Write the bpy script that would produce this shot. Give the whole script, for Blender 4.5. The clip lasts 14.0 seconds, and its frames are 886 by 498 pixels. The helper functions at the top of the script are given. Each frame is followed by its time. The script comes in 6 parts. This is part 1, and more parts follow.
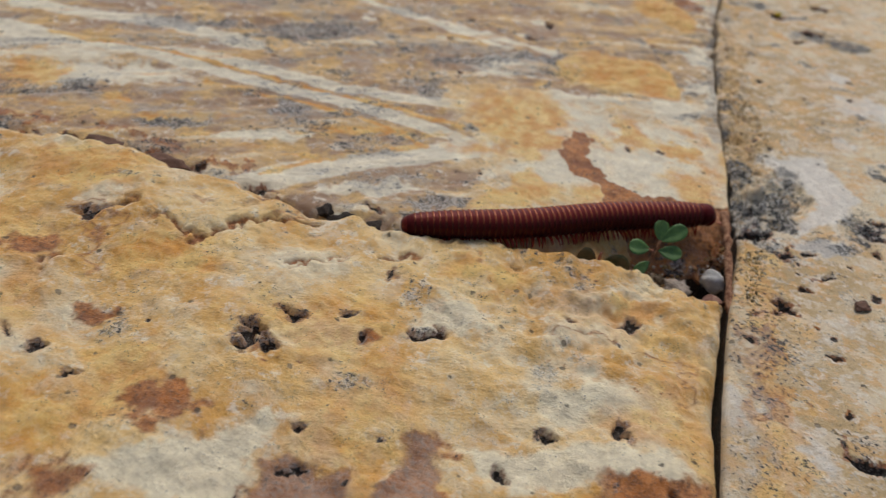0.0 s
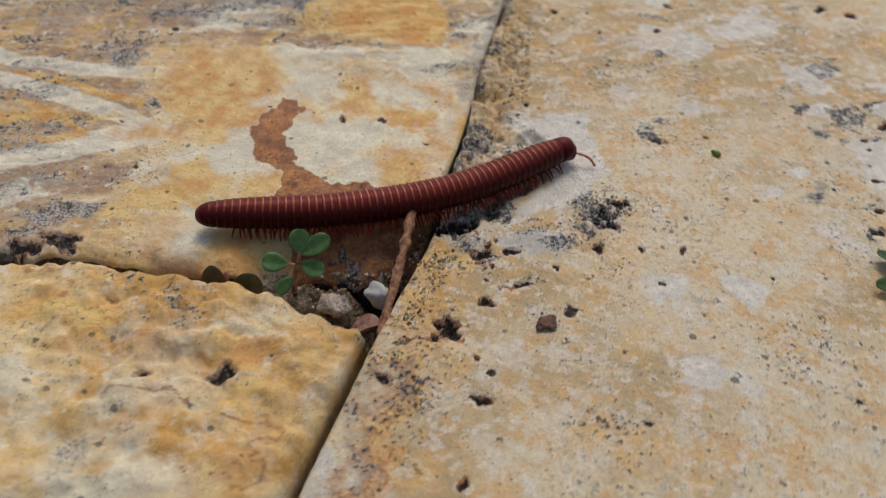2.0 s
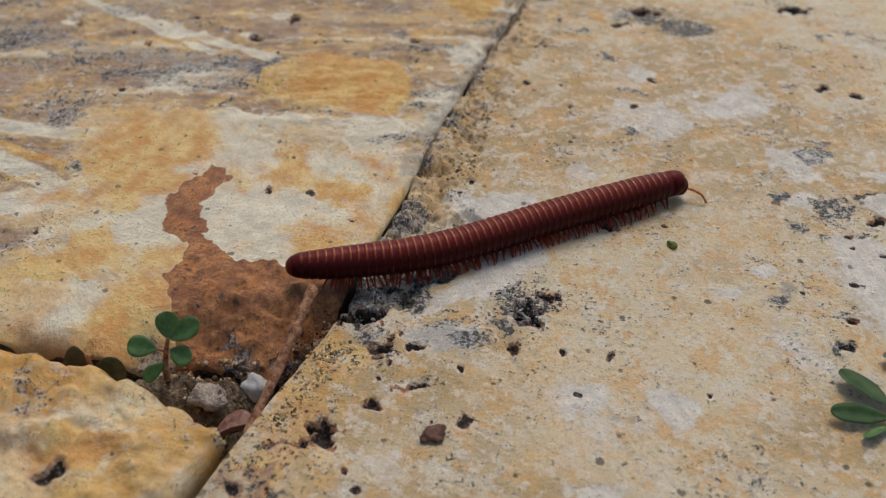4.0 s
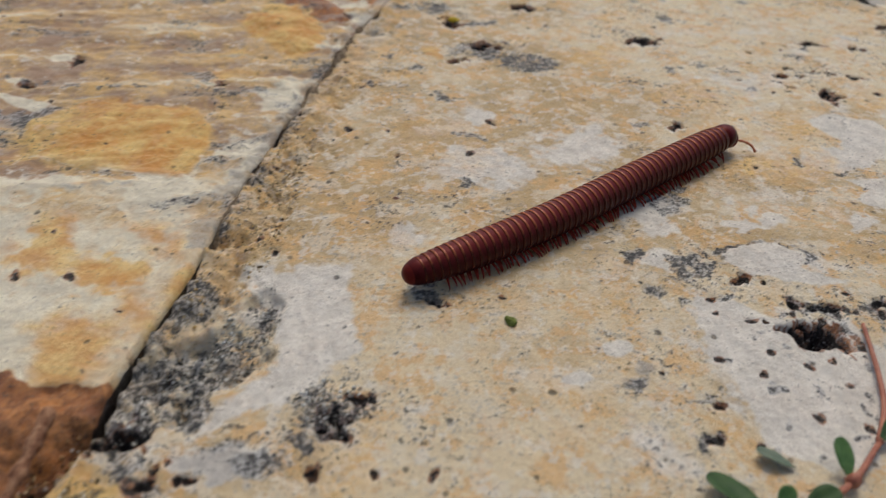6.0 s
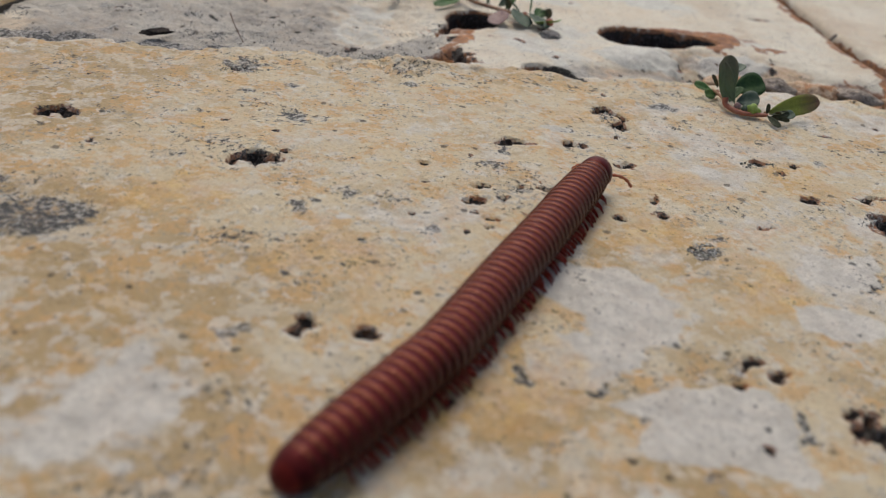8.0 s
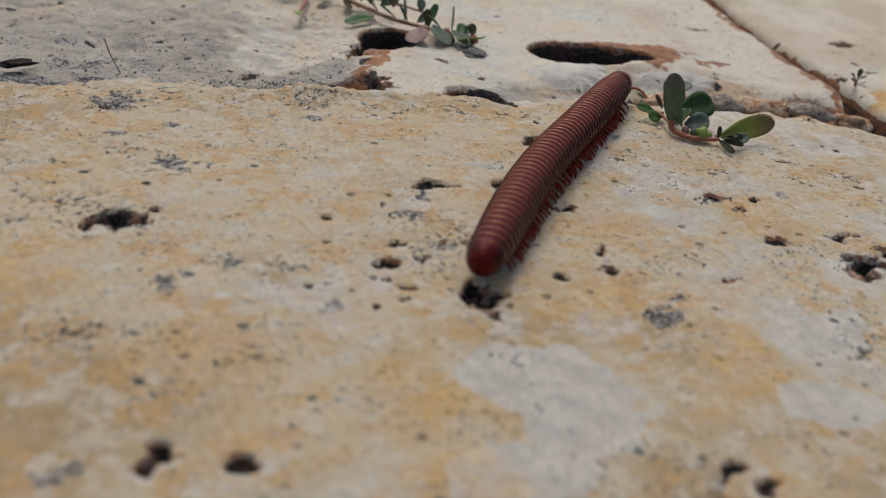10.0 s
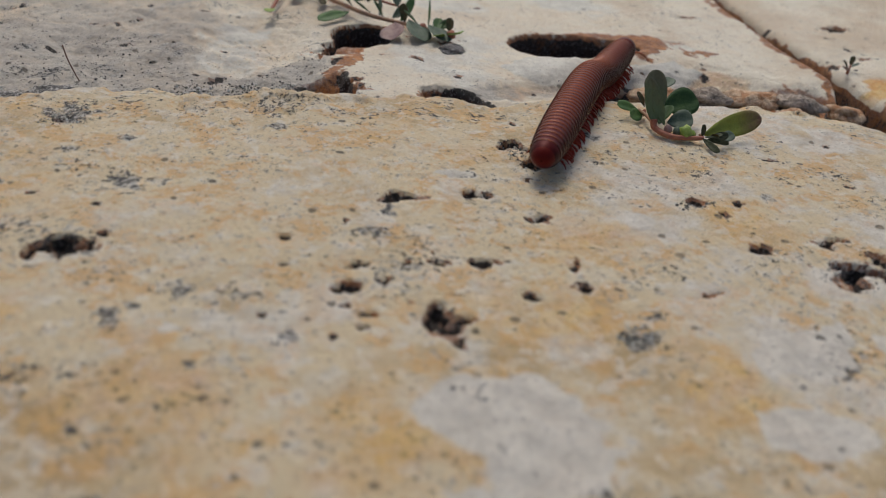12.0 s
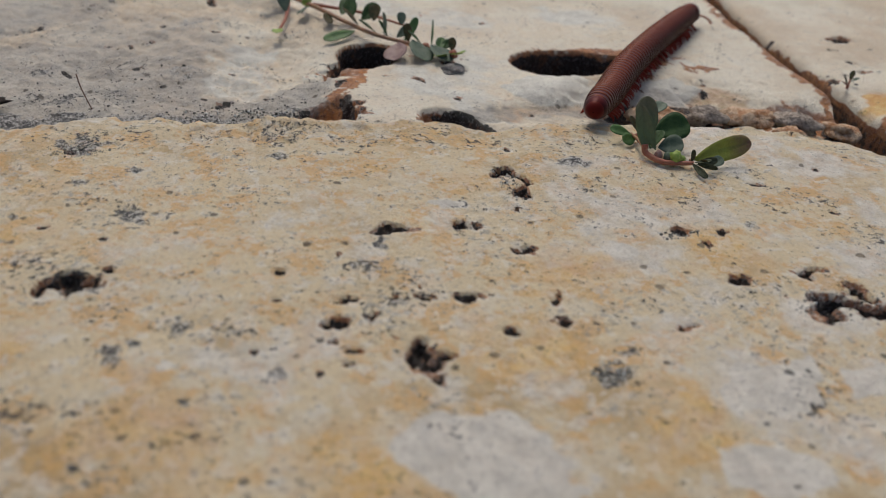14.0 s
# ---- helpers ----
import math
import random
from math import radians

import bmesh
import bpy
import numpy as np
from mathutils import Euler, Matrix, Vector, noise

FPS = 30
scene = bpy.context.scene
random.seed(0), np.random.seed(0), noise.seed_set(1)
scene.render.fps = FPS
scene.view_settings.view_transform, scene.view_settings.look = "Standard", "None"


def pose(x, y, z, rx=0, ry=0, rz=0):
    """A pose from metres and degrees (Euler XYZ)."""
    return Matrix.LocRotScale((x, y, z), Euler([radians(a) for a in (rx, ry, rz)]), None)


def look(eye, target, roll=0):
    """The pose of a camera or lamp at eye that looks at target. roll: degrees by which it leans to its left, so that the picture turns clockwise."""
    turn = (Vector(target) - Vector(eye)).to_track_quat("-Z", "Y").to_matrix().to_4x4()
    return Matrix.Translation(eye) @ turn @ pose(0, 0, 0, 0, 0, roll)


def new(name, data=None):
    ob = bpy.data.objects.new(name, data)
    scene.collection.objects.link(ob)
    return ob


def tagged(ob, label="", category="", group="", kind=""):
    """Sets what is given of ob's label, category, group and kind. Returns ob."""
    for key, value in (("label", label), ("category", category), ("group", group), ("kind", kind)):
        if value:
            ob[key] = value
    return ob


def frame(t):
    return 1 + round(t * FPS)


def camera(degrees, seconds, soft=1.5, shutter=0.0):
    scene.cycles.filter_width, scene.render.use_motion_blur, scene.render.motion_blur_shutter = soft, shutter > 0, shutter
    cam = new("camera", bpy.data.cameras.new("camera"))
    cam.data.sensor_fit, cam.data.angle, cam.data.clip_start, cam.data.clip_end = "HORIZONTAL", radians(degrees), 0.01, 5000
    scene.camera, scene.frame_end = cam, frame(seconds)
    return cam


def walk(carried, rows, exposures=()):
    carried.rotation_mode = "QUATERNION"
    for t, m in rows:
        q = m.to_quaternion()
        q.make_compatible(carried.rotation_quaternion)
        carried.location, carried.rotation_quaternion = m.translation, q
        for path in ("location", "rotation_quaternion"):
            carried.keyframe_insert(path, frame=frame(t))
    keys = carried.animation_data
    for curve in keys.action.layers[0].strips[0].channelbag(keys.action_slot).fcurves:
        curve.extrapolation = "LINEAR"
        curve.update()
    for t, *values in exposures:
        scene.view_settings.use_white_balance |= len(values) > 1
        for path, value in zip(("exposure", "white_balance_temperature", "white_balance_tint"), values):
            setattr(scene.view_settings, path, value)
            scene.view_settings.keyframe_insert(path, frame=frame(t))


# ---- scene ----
cam = camera(53.85, 14.0, soft=1.0, shutter=0.3)
# seconds, eye in metres, yaw, pitch, roll in degrees
PATH = [
    (0.0, -0.00477, -0.15171, 0.08965, 0.314, -36.678, 6.344),
    (0.5, -0.00167, -0.15479, 0.09014, -2.743, -36.584, 5.176),
    (1.0, 0.00520, -0.15851, 0.08876, -2.024, -34.508, 2.790),
    (1.5, 0.03414, -0.13877, 0.08789, -1.742, -41.974, 1.460),
    (2.0, 0.05677, -0.11503, 0.09083, 3.760, -43.877, 1.326),
    (2.5, 0.07739, -0.10699, 0.09058, 15.996, -38.852, -4.945),
    (2.7, 0.07880, -0.10465, 0.08861, 14.284, -39.707, -4.315),
    (5.0, 0.08114, -0.09658, 0.08143, 9.698, -38.589, 0.494),
    (5.5, 0.08420, -0.09010, 0.07704, 7.439, -37.763, 1.313),
    (6.0, 0.08788, -0.07577, 0.07471, 1.287, -37.523, 2.521),
    (6.5, 0.09342, -0.06336, 0.07238, -3.090, -36.511, 3.170),
    (7.0, 0.10552, -0.04128, 0.06351, -9.134, -35.850, 4.968),
    (7.2, 0.10929, -0.02937, 0.05979, -13.211, -34.083, 6.073),
    (9.3, 0.11874, 0.00589, 0.04511, -22.255, -30.083, 7.758),
    (9.5, 0.12072, 0.00877, 0.04493, -23.111, -29.884, 7.600),
    (10.0, 0.12367, 0.01204, 0.04621, -23.548, -30.227, 7.263),
    (10.5, 0.12745, 0.01482, 0.04762, -23.918, -30.031, 6.898),
    (11.0, 0.12843, 0.01656, 0.04690, -24.328, -30.399, 6.884),
    (11.5, 0.12963, 0.01706, 0.04788, -24.163, -30.676, 6.580),
    (12.0, 0.12918, 0.01645, 0.04735, -23.572, -31.401, 6.109),
    (12.5, 0.12919, 0.01632, 0.04982, -23.461, -31.858, 5.727),
    (13.0, 0.12967, 0.01508, 0.05056, -22.815, -32.104, 5.605),
    (13.5, 0.13040, 0.01412, 0.05204, -22.356, -32.247, 5.801),
    (14.0, 0.13233, 0.01442, 0.05440, -21.658, -32.519, 5.011),
]
cam.data.dof.use_dof, cam.data.dof.focus_distance, cam.data.dof.aperture_fstop = True, 0.125, 28.0
# the camera closes its iris a little as it comes to the pale stones
EXPOSURES = [(0.0, -0.27), (1.0, -0.22), (2.5, -0.24), (5.0, -0.32), (6.0, -0.24), (7.0, -0.20), (9.5, -0.44), (14.0, -0.42)]
walk(cam, [(t, pose(x, y, z, 90 + pitch, 0, yaw) @ pose(0, 0, 0, 0, 0, roll)) for t, x, y, z, yaw, pitch, roll in PATH],
     exposures=EXPOSURES)

# ---- light: bright overcast sky, soft sun from beyond the stones ----
world = bpy.data.worlds.new("sky")
scene.world = world
world.use_nodes = True
wn = world.node_tree
sky = wn.nodes.new("ShaderNodeTexSky")
sky.sky_type, sky.sun_disc = "NISHITA", False
sky.sun_elevation, sky.sun_rotation = radians(58), radians(5)
sky.air_density, sky.dust_density, sky.ozone_density = 1.0, 4.0, 1.0
wn.links.new(sky.outputs["Color"], wn.nodes["Background"].inputs["Color"])
wn.nodes["Background"].inputs["Strength"].default_value = 0.11
sun_data = bpy.data.lights.new("sun", "SUN")
sun_data.energy, sun_data.angle, sun_data.color = 1.5, radians(28), (1.0, 0.95, 0.88)
sun = new("sun", sun_data)
sun.matrix_world = look((0.05, 0.53, 0.85), (0, 0, 0))

MM = 0.001


# ---- noise on arrays ----
def hashed(ix, iy, seed):
    h = (ix.astype(np.int64) * 374761393 + iy.astype(np.int64) * 668265263 + seed * 1442695041) & 0xFFFFFFFF
    h = ((h ^ (h >> 13)) * 1274126177) & 0xFFFFFFFF
    return ((h ^ (h >> 16)) & 0xFFFF) / 65535.0


def value_noise(x, y, seed):
    ix, iy = np.floor(x), np.floor(y)
    fx, fy = x - ix, y - iy
    fx, fy = fx * fx * (3 - 2 * fx), fy * fy * (3 - 2 * fy)
    a, b = hashed(ix, iy, seed), hashed(ix + 1, iy, seed)
    c, d = hashed(ix, iy + 1, seed), hashed(ix + 1, iy + 1, seed)
    return (a * (1 - fx) + b * fx) * (1 - fy) + (c * (1 - fx) + d * fx) * fy


def fbm(x, y, size, seed=0, octaves=4):
    """Layered noise from about -1 to 1, with the largest forms of that size in millimetres."""
    total, amp, norm = np.zeros_like(x), 1.0, 0.0
    for o in range(octaves):
        k = 2.03 ** o / size
        total += amp * (value_noise(x * k + 17.3 * o, y * k - 9.1 * o, seed * 31 + o) * 2 - 1)
        norm += amp
        amp *= 0.55
    return total / norm * 1.5


def step(a, b, v):
    u = np.clip((v - a) / (b - a), 0, 1)
    return u * u * (3 - 2 * u)


# ---- materials ----
def nodes_of(name):
    m = bpy.data.materials.new(name)
    m.use_nodes = True
    return m, m.node_tree, m.node_tree.nodes["Principled BSDF"]


def add(t, kind, **values):
    n = t.nodes.new(kind)
    for k, v in values.items():
        n.inputs[k].default_value = v
    return n


def grain(t, co, scale, detail=4.0, rough=0.6):
    n = add(t, "ShaderNodeTexNoise", Scale=scale, Detail=detail, Roughness=rough)
    t.links.new(co, n.inputs["Vector"])
    return n.outputs["Fac"]


def ramp(t, fac, lo, hi):
    n = t.nodes.new("ShaderNodeMapRange")
    n.interpolation_type = "SMOOTHSTEP"
    n.inputs["From Min"].default_value, n.inputs["From Max"].default_value = lo, hi
    t.links.new(fac, n.inputs["Value"])
    return n.outputs["Result"]


def mathn(t, op, a, b):
    n = t.nodes.new("ShaderNodeMath")
    n.operation = op
    for i, v in enumerate((a, b)):
        if isinstance(v, (int, float)):
            n.inputs[i].default_value = v
        else:
            t.links.new(v, n.inputs[i])
    return n.outputs[0]


def mixed(t, fac, a, b):
    n = t.nodes.new("ShaderNodeMix")
    n.data_type = "RGBA"
    if isinstance(fac, (int, float)):
        n.inputs[0].default_value = fac
    else:
        t.links.new(fac, n.inputs[0])
    for i, v in ((6, a), (7, b)):
        if isinstance(v, tuple):
            n.inputs[i].default_value = (*v, 1)
        else:
            t.links.new(v, n.inputs[i])
    return n.outputs[2]


def stone(name, deep, light, tint, specks=0.0, blotch=1.0, chalk=(0.82, 0.79, 0.72), edge=(0.22, 0.85), honey=0.0, rusty=(0.30, 0.60)):
    """Limestone: two base tones and a tint, with mineral stains, growth and painted hollow shade carried by the mesh
    attributes.
    """
    m, t, b = nodes_of(name)
    co = t.nodes.new("ShaderNodeTexCoord").outputs["Object"]
    big, mid, fine, dust = grain(t, co, 75, 5, 0.65), grain(t, co, 330, 6, 0.68), grain(t, co, 1300, 5, 0.72), grain(t, co, 4600, 4, 0.75)
    flow = grain(t, co, 160, 6, 0.7)
    sa = t.nodes.new("ShaderNodeAttribute")
    sa.attribute_name = "stain"
    sep = t.nodes.new("ShaderNodeSeparateColor")
    t.links.new(sa.outputs["Color"], sep.inputs[0])
    sb = t.nodes.new("ShaderNodeAttribute")
    sb.attribute_name = "growth"
    sep2 = t.nodes.new("ShaderNodeSeparateColor")
    t.links.new(sb.outputs["Color"], sep2.inputs[0])
    pale, ochre, rust = sep.outputs
    lichen, grey, grime_and_shade = sep2.outputs
    tone = sa.outputs["Alpha"]
    wobble = mathn(t, "ADD", mathn(t, "MULTIPLY", mathn(t, "SUBTRACT", mid, 0.5), 0.9), mathn(t, "MULTIPLY", mathn(t, "SUBTRACT", fine, 0.5), 0.5))

    def ragged(mask, lo=0.22, hi=0.85):
        return ramp(t, mathn(t, "ADD", mask, mathn(t, "MULTIPLY", wobble, mathn(t, "MINIMUM", 1.0, mathn(t, "ADD", 0.15, mathn(t, "MULTIPLY", mask, 2.0))))), lo, hi)

    def over(c, mask, amount, colour):
        return mixed(t, mathn(t, "MULTIPLY", mask, amount), c, colour)

    salt = grain(t, co, 2500, 3, 0.6)
    c = mixed(t, ramp(t, mathn(t, "ADD", tone, wobble), 0.15, 0.85), deep, light)
    c = over(c, ramp(t, mathn(t, "ADD", flow, mathn(t, "MULTIPLY", wobble, 0.20)), 0.48, 0.57), 0.72 * blotch, tint)
    c = over(c, ramp(t, mathn(t, "ADD", grain(t, co, 210, 6, 0.7), mathn(t, "MULTIPLY", wobble, 0.22)), 0.50, 0.58), 0.70 * blotch, (0.78, 0.69, 0.52))
    c = over(c, ramp(t, mathn(t, "ADD", grain(t, co, 430, 5, 0.65), mathn(t, "MULTIPLY", wobble, 0.12)), 0.55, 0.60), 0.62 * blotch, (0.82, 0.76, 0.65))
    c = over(c, ramp(t, mathn(t, "ADD", grain(t, co, 760, 5, 0.7), mathn(t, "MULTIPLY", mathn(t, "SUBTRACT", big, 0.5), 0.3)), 0.60, 0.635), 0.50 * blotch, (0.34, 0.34, 0.33))
    c = over(c, mathn(t, "MULTIPLY", ramp(t, grain(t, co, 620, 5, 0.7), 0.54, 0.62), ramp(t, big, 0.44, 0.58)), 0.30 * blotch, (0.42, 0.41, 0.38))
    if honey:
        c = over(c, ramp(t, mathn(t, "ADD", grain(t, co, 120, 6, 0.7), mathn(t, "MULTIPLY", wobble, 0.25)), 0.47, 0.62), honey, (0.85, 0.56, 0.19))
        c = over(c, ramp(t, mathn(t, "ADD", grain(t, co, 300, 5, 0.7), mathn(t, "MULTIPLY", wobble, 0.15)), 0.56, 0.64), honey, (0.90, 0.86, 0.74))
        c = over(c, ramp(t, grain(t, co, 540, 5, 0.7), 0.58, 0.66), 0.8 * honey, (0.50, 0.30, 0.13))
    c = over(c, ragged(pale, *edge), 0.9, mixed(t, ramp(t, mid, 0.35, 0.65), tuple(v * 0.78 for v in chalk), chalk))
    c = over(c, ragged(ochre, *edge), 0.85, mixed(t, ramp(t, mathn(t, "ADD", mathn(t, "MULTIPLY", mid, 0.4), mathn(t, "MULTIPLY", flow, 0.6)), 0.40, 0.60), (0.72, 0.30, 0.03), (0.85, 0.59, 0.19)))
    c = over(c, ragged(rust, *rusty), 0.95, mixed(t, ramp(t, mid, 0.36, 0.66), (0.25, 0.074, 0.021), (0.60, 0.25, 0.075)))
    c = over(c, mathn(t, "MULTIPLY", ragged(rust, *rusty), ramp(t, flow, 0.52, 0.62)), 0.65, (0.52, 0.175, 0.025))
    c = over(c, mathn(t, "MULTIPLY", ragged(rust, *rusty), ramp(t, fine, 0.50, 0.60)), 0.5, (0.11, 0.036, 0.014))
    c = over(c, ragged(grey, 0.15, 0.9), 0.75, mixed(t, ramp(t, fine, 0.35, 0.65), (0.24, 0.225, 0.205), (0.55, 0.52, 0.47)))
    c = over(c, ramp(t, fine, 0.48, 0.66), 0.16, (0.26, 0.17, 0.09))
    c = over(c, ramp(t, dust, 0.50, 0.66), 0.12, (0.84, 0.79, 0.70))
    # crusty growth: a salt-and-pepper film where it is thick, black specks in clusters
    film = ramp(t, mathn(t, "ADD", lichen, mathn(t, "MULTIPLY", wobble, 1.2)), 0.34, 0.66)
    c = over(c, film, 0.70, mixed(t, ramp(t, salt, 0.44, 0.56), (0.10, 0.10, 0.10), (0.60, 0.59, 0.56)))
    cells = add(t, "ShaderNodeTexVoronoi", Scale=430.0)
    t.links.new(co, cells.inputs["Vector"])
    pick = t.nodes.new("ShaderNodeSeparateColor")
    t.links.new(cells.outputs["Color"], pick.inputs[0])
    reach = mathn(t, "ADD", cells.outputs["Distance"], mathn(t, "MULTIPLY", mathn(t, "SUBTRACT", fine, 0.5), 0.5))
    pore = mathn(t, "MULTIPLY", mathn(t, "GREATER_THAN", pick.outputs[0], 0.80), ramp(t, mathn(t, "SUBTRACT", reach, mathn(t, "MULTIPLY", pick.outputs[1], 0.16)), 0.10, 0.02))
    c = over(c, pore, 0.75, mixed(t, pick.outputs[2], (0.05, 0.04, 0.03), (0.22, 0.17, 0.11)))
    c = over(c, mathn(t, "MULTIPLY", ramp(t, salt, 0.64, 0.68), ramp(t, mid, 0.40, 0.58)), 0.7, (0.10, 0.09, 0.08))
    base = mathn(t, "ADD", mathn(t, "MULTIPLY", fine, 0.70), mathn(t, "MULTIPLY", dust, 0.30))
    cluster = mathn(t, "MULTIPLY", mathn(t, "SUBTRACT", mathn(t, "ADD", mathn(t, "MULTIPLY", big, 0.5), mathn(t, "MULTIPLY", mid, 0.5)), 0.5), 0.55)
    speck = ramp(t, mathn(t, "ADD", mathn(t, "ADD", base, cluster), mathn(t, "SUBTRACT", mathn(t, "MULTIPLY", lichen, 0.135), mathn(t, "MULTIPLY", mathn(t, "MINIMUM", pale, 0.7), 0.035))), 0.598 - specks, 0.630 - specks)
    c = over(c, speck, 0.92, mixed(t, ramp(t, dust, 0.42, 0.66), (0.022, 0.021, 0.020), (0.15, 0.145, 0.135)))
    # near-black coat: grime in pits, painted shade in deep hollows and joints
    c = over(c, ramp(t, mathn(t, "ADD", grime_and_shade, mathn(t, "MULTIPLY", wobble, 0.95)), 0.42, 0.58), 0.94, mixed(t, ramp(t, mid, 0.55, 0.66), mixed(t, ramp(t, salt, 0.54, 0.64), (0.010, 0.009, 0.008), (0.16, 0.15, 0.14)), (0.13, 0.055, 0.020)))
    t.links.new(c, b.inputs["Base Color"])
    b.inputs["Roughness"].default_value = 0.58
    b.inputs["Specular IOR Level"].default_value = 0.45
    bump = add(t, "ShaderNodeBump", Strength=1.0, Distance=0.0007)
    h = mathn(t, "ADD", mathn(t, "ADD", mathn(t, "MULTIPLY", mid, 0.6), mathn(t, "MULTIPLY", fine, 0.6)), mathn(t, "MULTIPLY", dust, 0.25))
    t.links.new(mathn(t, "SUBTRACT", h, mathn(t, "MULTIPLY", mathn(t, "MAXIMUM", speck, pore), 0.30)), bump.inputs["Height"])
    t.links.new(bump.outputs[0], b.inputs["Normal"])
    return m


def plain(name, a, c, scale=800, rough=0.6, bump=0.3, spec=0.4, through_light=0.0, dist=0.0003):
    """A surface of two tones broken up by grain at two sizes."""
    m, t, b = nodes_of(name)
    co = t.nodes.new("ShaderNodeTexCoord").outputs["Object"]
    n1, n2 = grain(t, co, scale), grain(t, co, scale * 4.3)
    f = ramp(t, mathn(t, "ADD", mathn(t, "MULTIPLY", n1, 0.65), mathn(t, "MULTIPLY", n2, 0.35)), 0.35, 0.65)
    t.links.new(mixed(t, f, a, c), b.inputs["Base Color"])
    b.inputs["Roughness"].default_value, b.inputs["Specular IOR Level"].default_value = rough, spec
    if through_light:
        b.inputs["Subsurface Weight"].default_value = through_light
        b.inputs["Subsurface Radius"].default_value = (0.0012, 0.0008, 0.0004)
    bp = add(t, "ShaderNodeBump", Strength=bump, Distance=dist)
    t.links.new(n2, bp.inputs["Height"])
    t.links.new(bp.outputs[0], b.inputs["Normal"])
    return m


stone_front = stone("yellow_stone", (0.70, 0.37, 0.085), (0.89, 0.68, 0.34), (0.78, 0.43, 0.085), -0.02, 0.45, (0.95, 0.86, 0.62), (0.05, 1.1), 0.55, (0.10, 1.0))
stone_banded = stone("banded_stone", (0.41, 0.265, 0.165), (0.74, 0.51, 0.23), (0.66, 0.33, 0.07), -0.012, 0.3, (0.95, 0.88, 0.68), (0.06, 1.0), 0.64)
stone_main = stone("cream_stone", (0.56, 0.395, 0.19), (0.78, 0.645, 0.415), (0.76, 0.465, 0.185), 0.004, 1.0, (0.87, 0.82, 0.72), (0.12, 0.85))
stone_far = stone("pale_stone", (0.74, 0.61, 0.44), (0.92, 0.84, 0.67), (0.80, 0.61, 0.40), -0.012, 0.3, (0.90, 0.87, 0.76))
soil_mat = plain("dark_soil", (0.08, 0.052, 0.033), (0.44, 0.34, 0.23), 420, 0.95, 0.9, 0.2, dist=0.002)
def shell(name, back, shaded_flank, rough, spec, ior=1.34, sheen=(1.0, 0.32, 0.30), low=0.3):
    """Glossy shell: russet back, purple-brown flanks darkened further as painted shade, faint mottling."""
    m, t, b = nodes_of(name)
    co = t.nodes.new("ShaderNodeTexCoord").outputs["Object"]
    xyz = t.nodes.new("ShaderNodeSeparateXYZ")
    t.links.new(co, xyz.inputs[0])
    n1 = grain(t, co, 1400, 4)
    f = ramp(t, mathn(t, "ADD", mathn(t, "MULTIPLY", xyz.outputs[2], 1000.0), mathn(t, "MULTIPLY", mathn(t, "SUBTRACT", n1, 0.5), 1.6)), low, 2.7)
    c = mixed(t, f, shaded_flank, back)
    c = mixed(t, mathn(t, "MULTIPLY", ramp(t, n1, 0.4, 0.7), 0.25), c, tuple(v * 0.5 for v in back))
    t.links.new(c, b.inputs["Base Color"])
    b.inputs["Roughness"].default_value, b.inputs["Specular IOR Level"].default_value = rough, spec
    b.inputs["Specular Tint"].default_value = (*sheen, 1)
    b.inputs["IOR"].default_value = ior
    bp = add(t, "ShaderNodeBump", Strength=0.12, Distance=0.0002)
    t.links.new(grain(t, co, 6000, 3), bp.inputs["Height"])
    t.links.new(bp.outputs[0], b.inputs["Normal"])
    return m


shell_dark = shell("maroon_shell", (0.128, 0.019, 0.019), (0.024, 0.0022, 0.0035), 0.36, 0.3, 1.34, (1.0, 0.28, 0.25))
# russet band, its top coloured paler in place of sky glints
shell_band_glint = shell("russet_band_glint", (0.34, 0.10, 0.048), (0.024, 0.0020, 0.003), 0.27, 0.45, 1.42, (1.0, 0.46, 0.36), 1.0)
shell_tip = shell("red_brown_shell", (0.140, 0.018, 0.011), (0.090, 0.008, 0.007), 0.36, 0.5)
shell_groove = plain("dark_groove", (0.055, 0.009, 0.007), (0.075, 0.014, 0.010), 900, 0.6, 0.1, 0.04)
leg_mat = plain("red_leg", (0.20, 0.015, 0.006), (0.33, 0.038, 0.012), 900, 0.5, 0.1, 0.2, 0.25)
feeler_mat = plain("orange_feeler", (0.42, 0.11, 0.05), (0.52, 0.18, 0.08), 900, 0.4, 0.1, 0.5, 0.2)
leaf_green = plain("green_leaf", (0.050, 0.120, 0.030), (0.090, 0.185, 0.050), 500, 0.5, 0.2, 0.4, 0.15)
leaf_deep = plain("deep_green_leaf", (0.024, 0.064, 0.018), (0.050, 0.100, 0.028), 500, 0.5, 0.2, 0.25, 0.1)
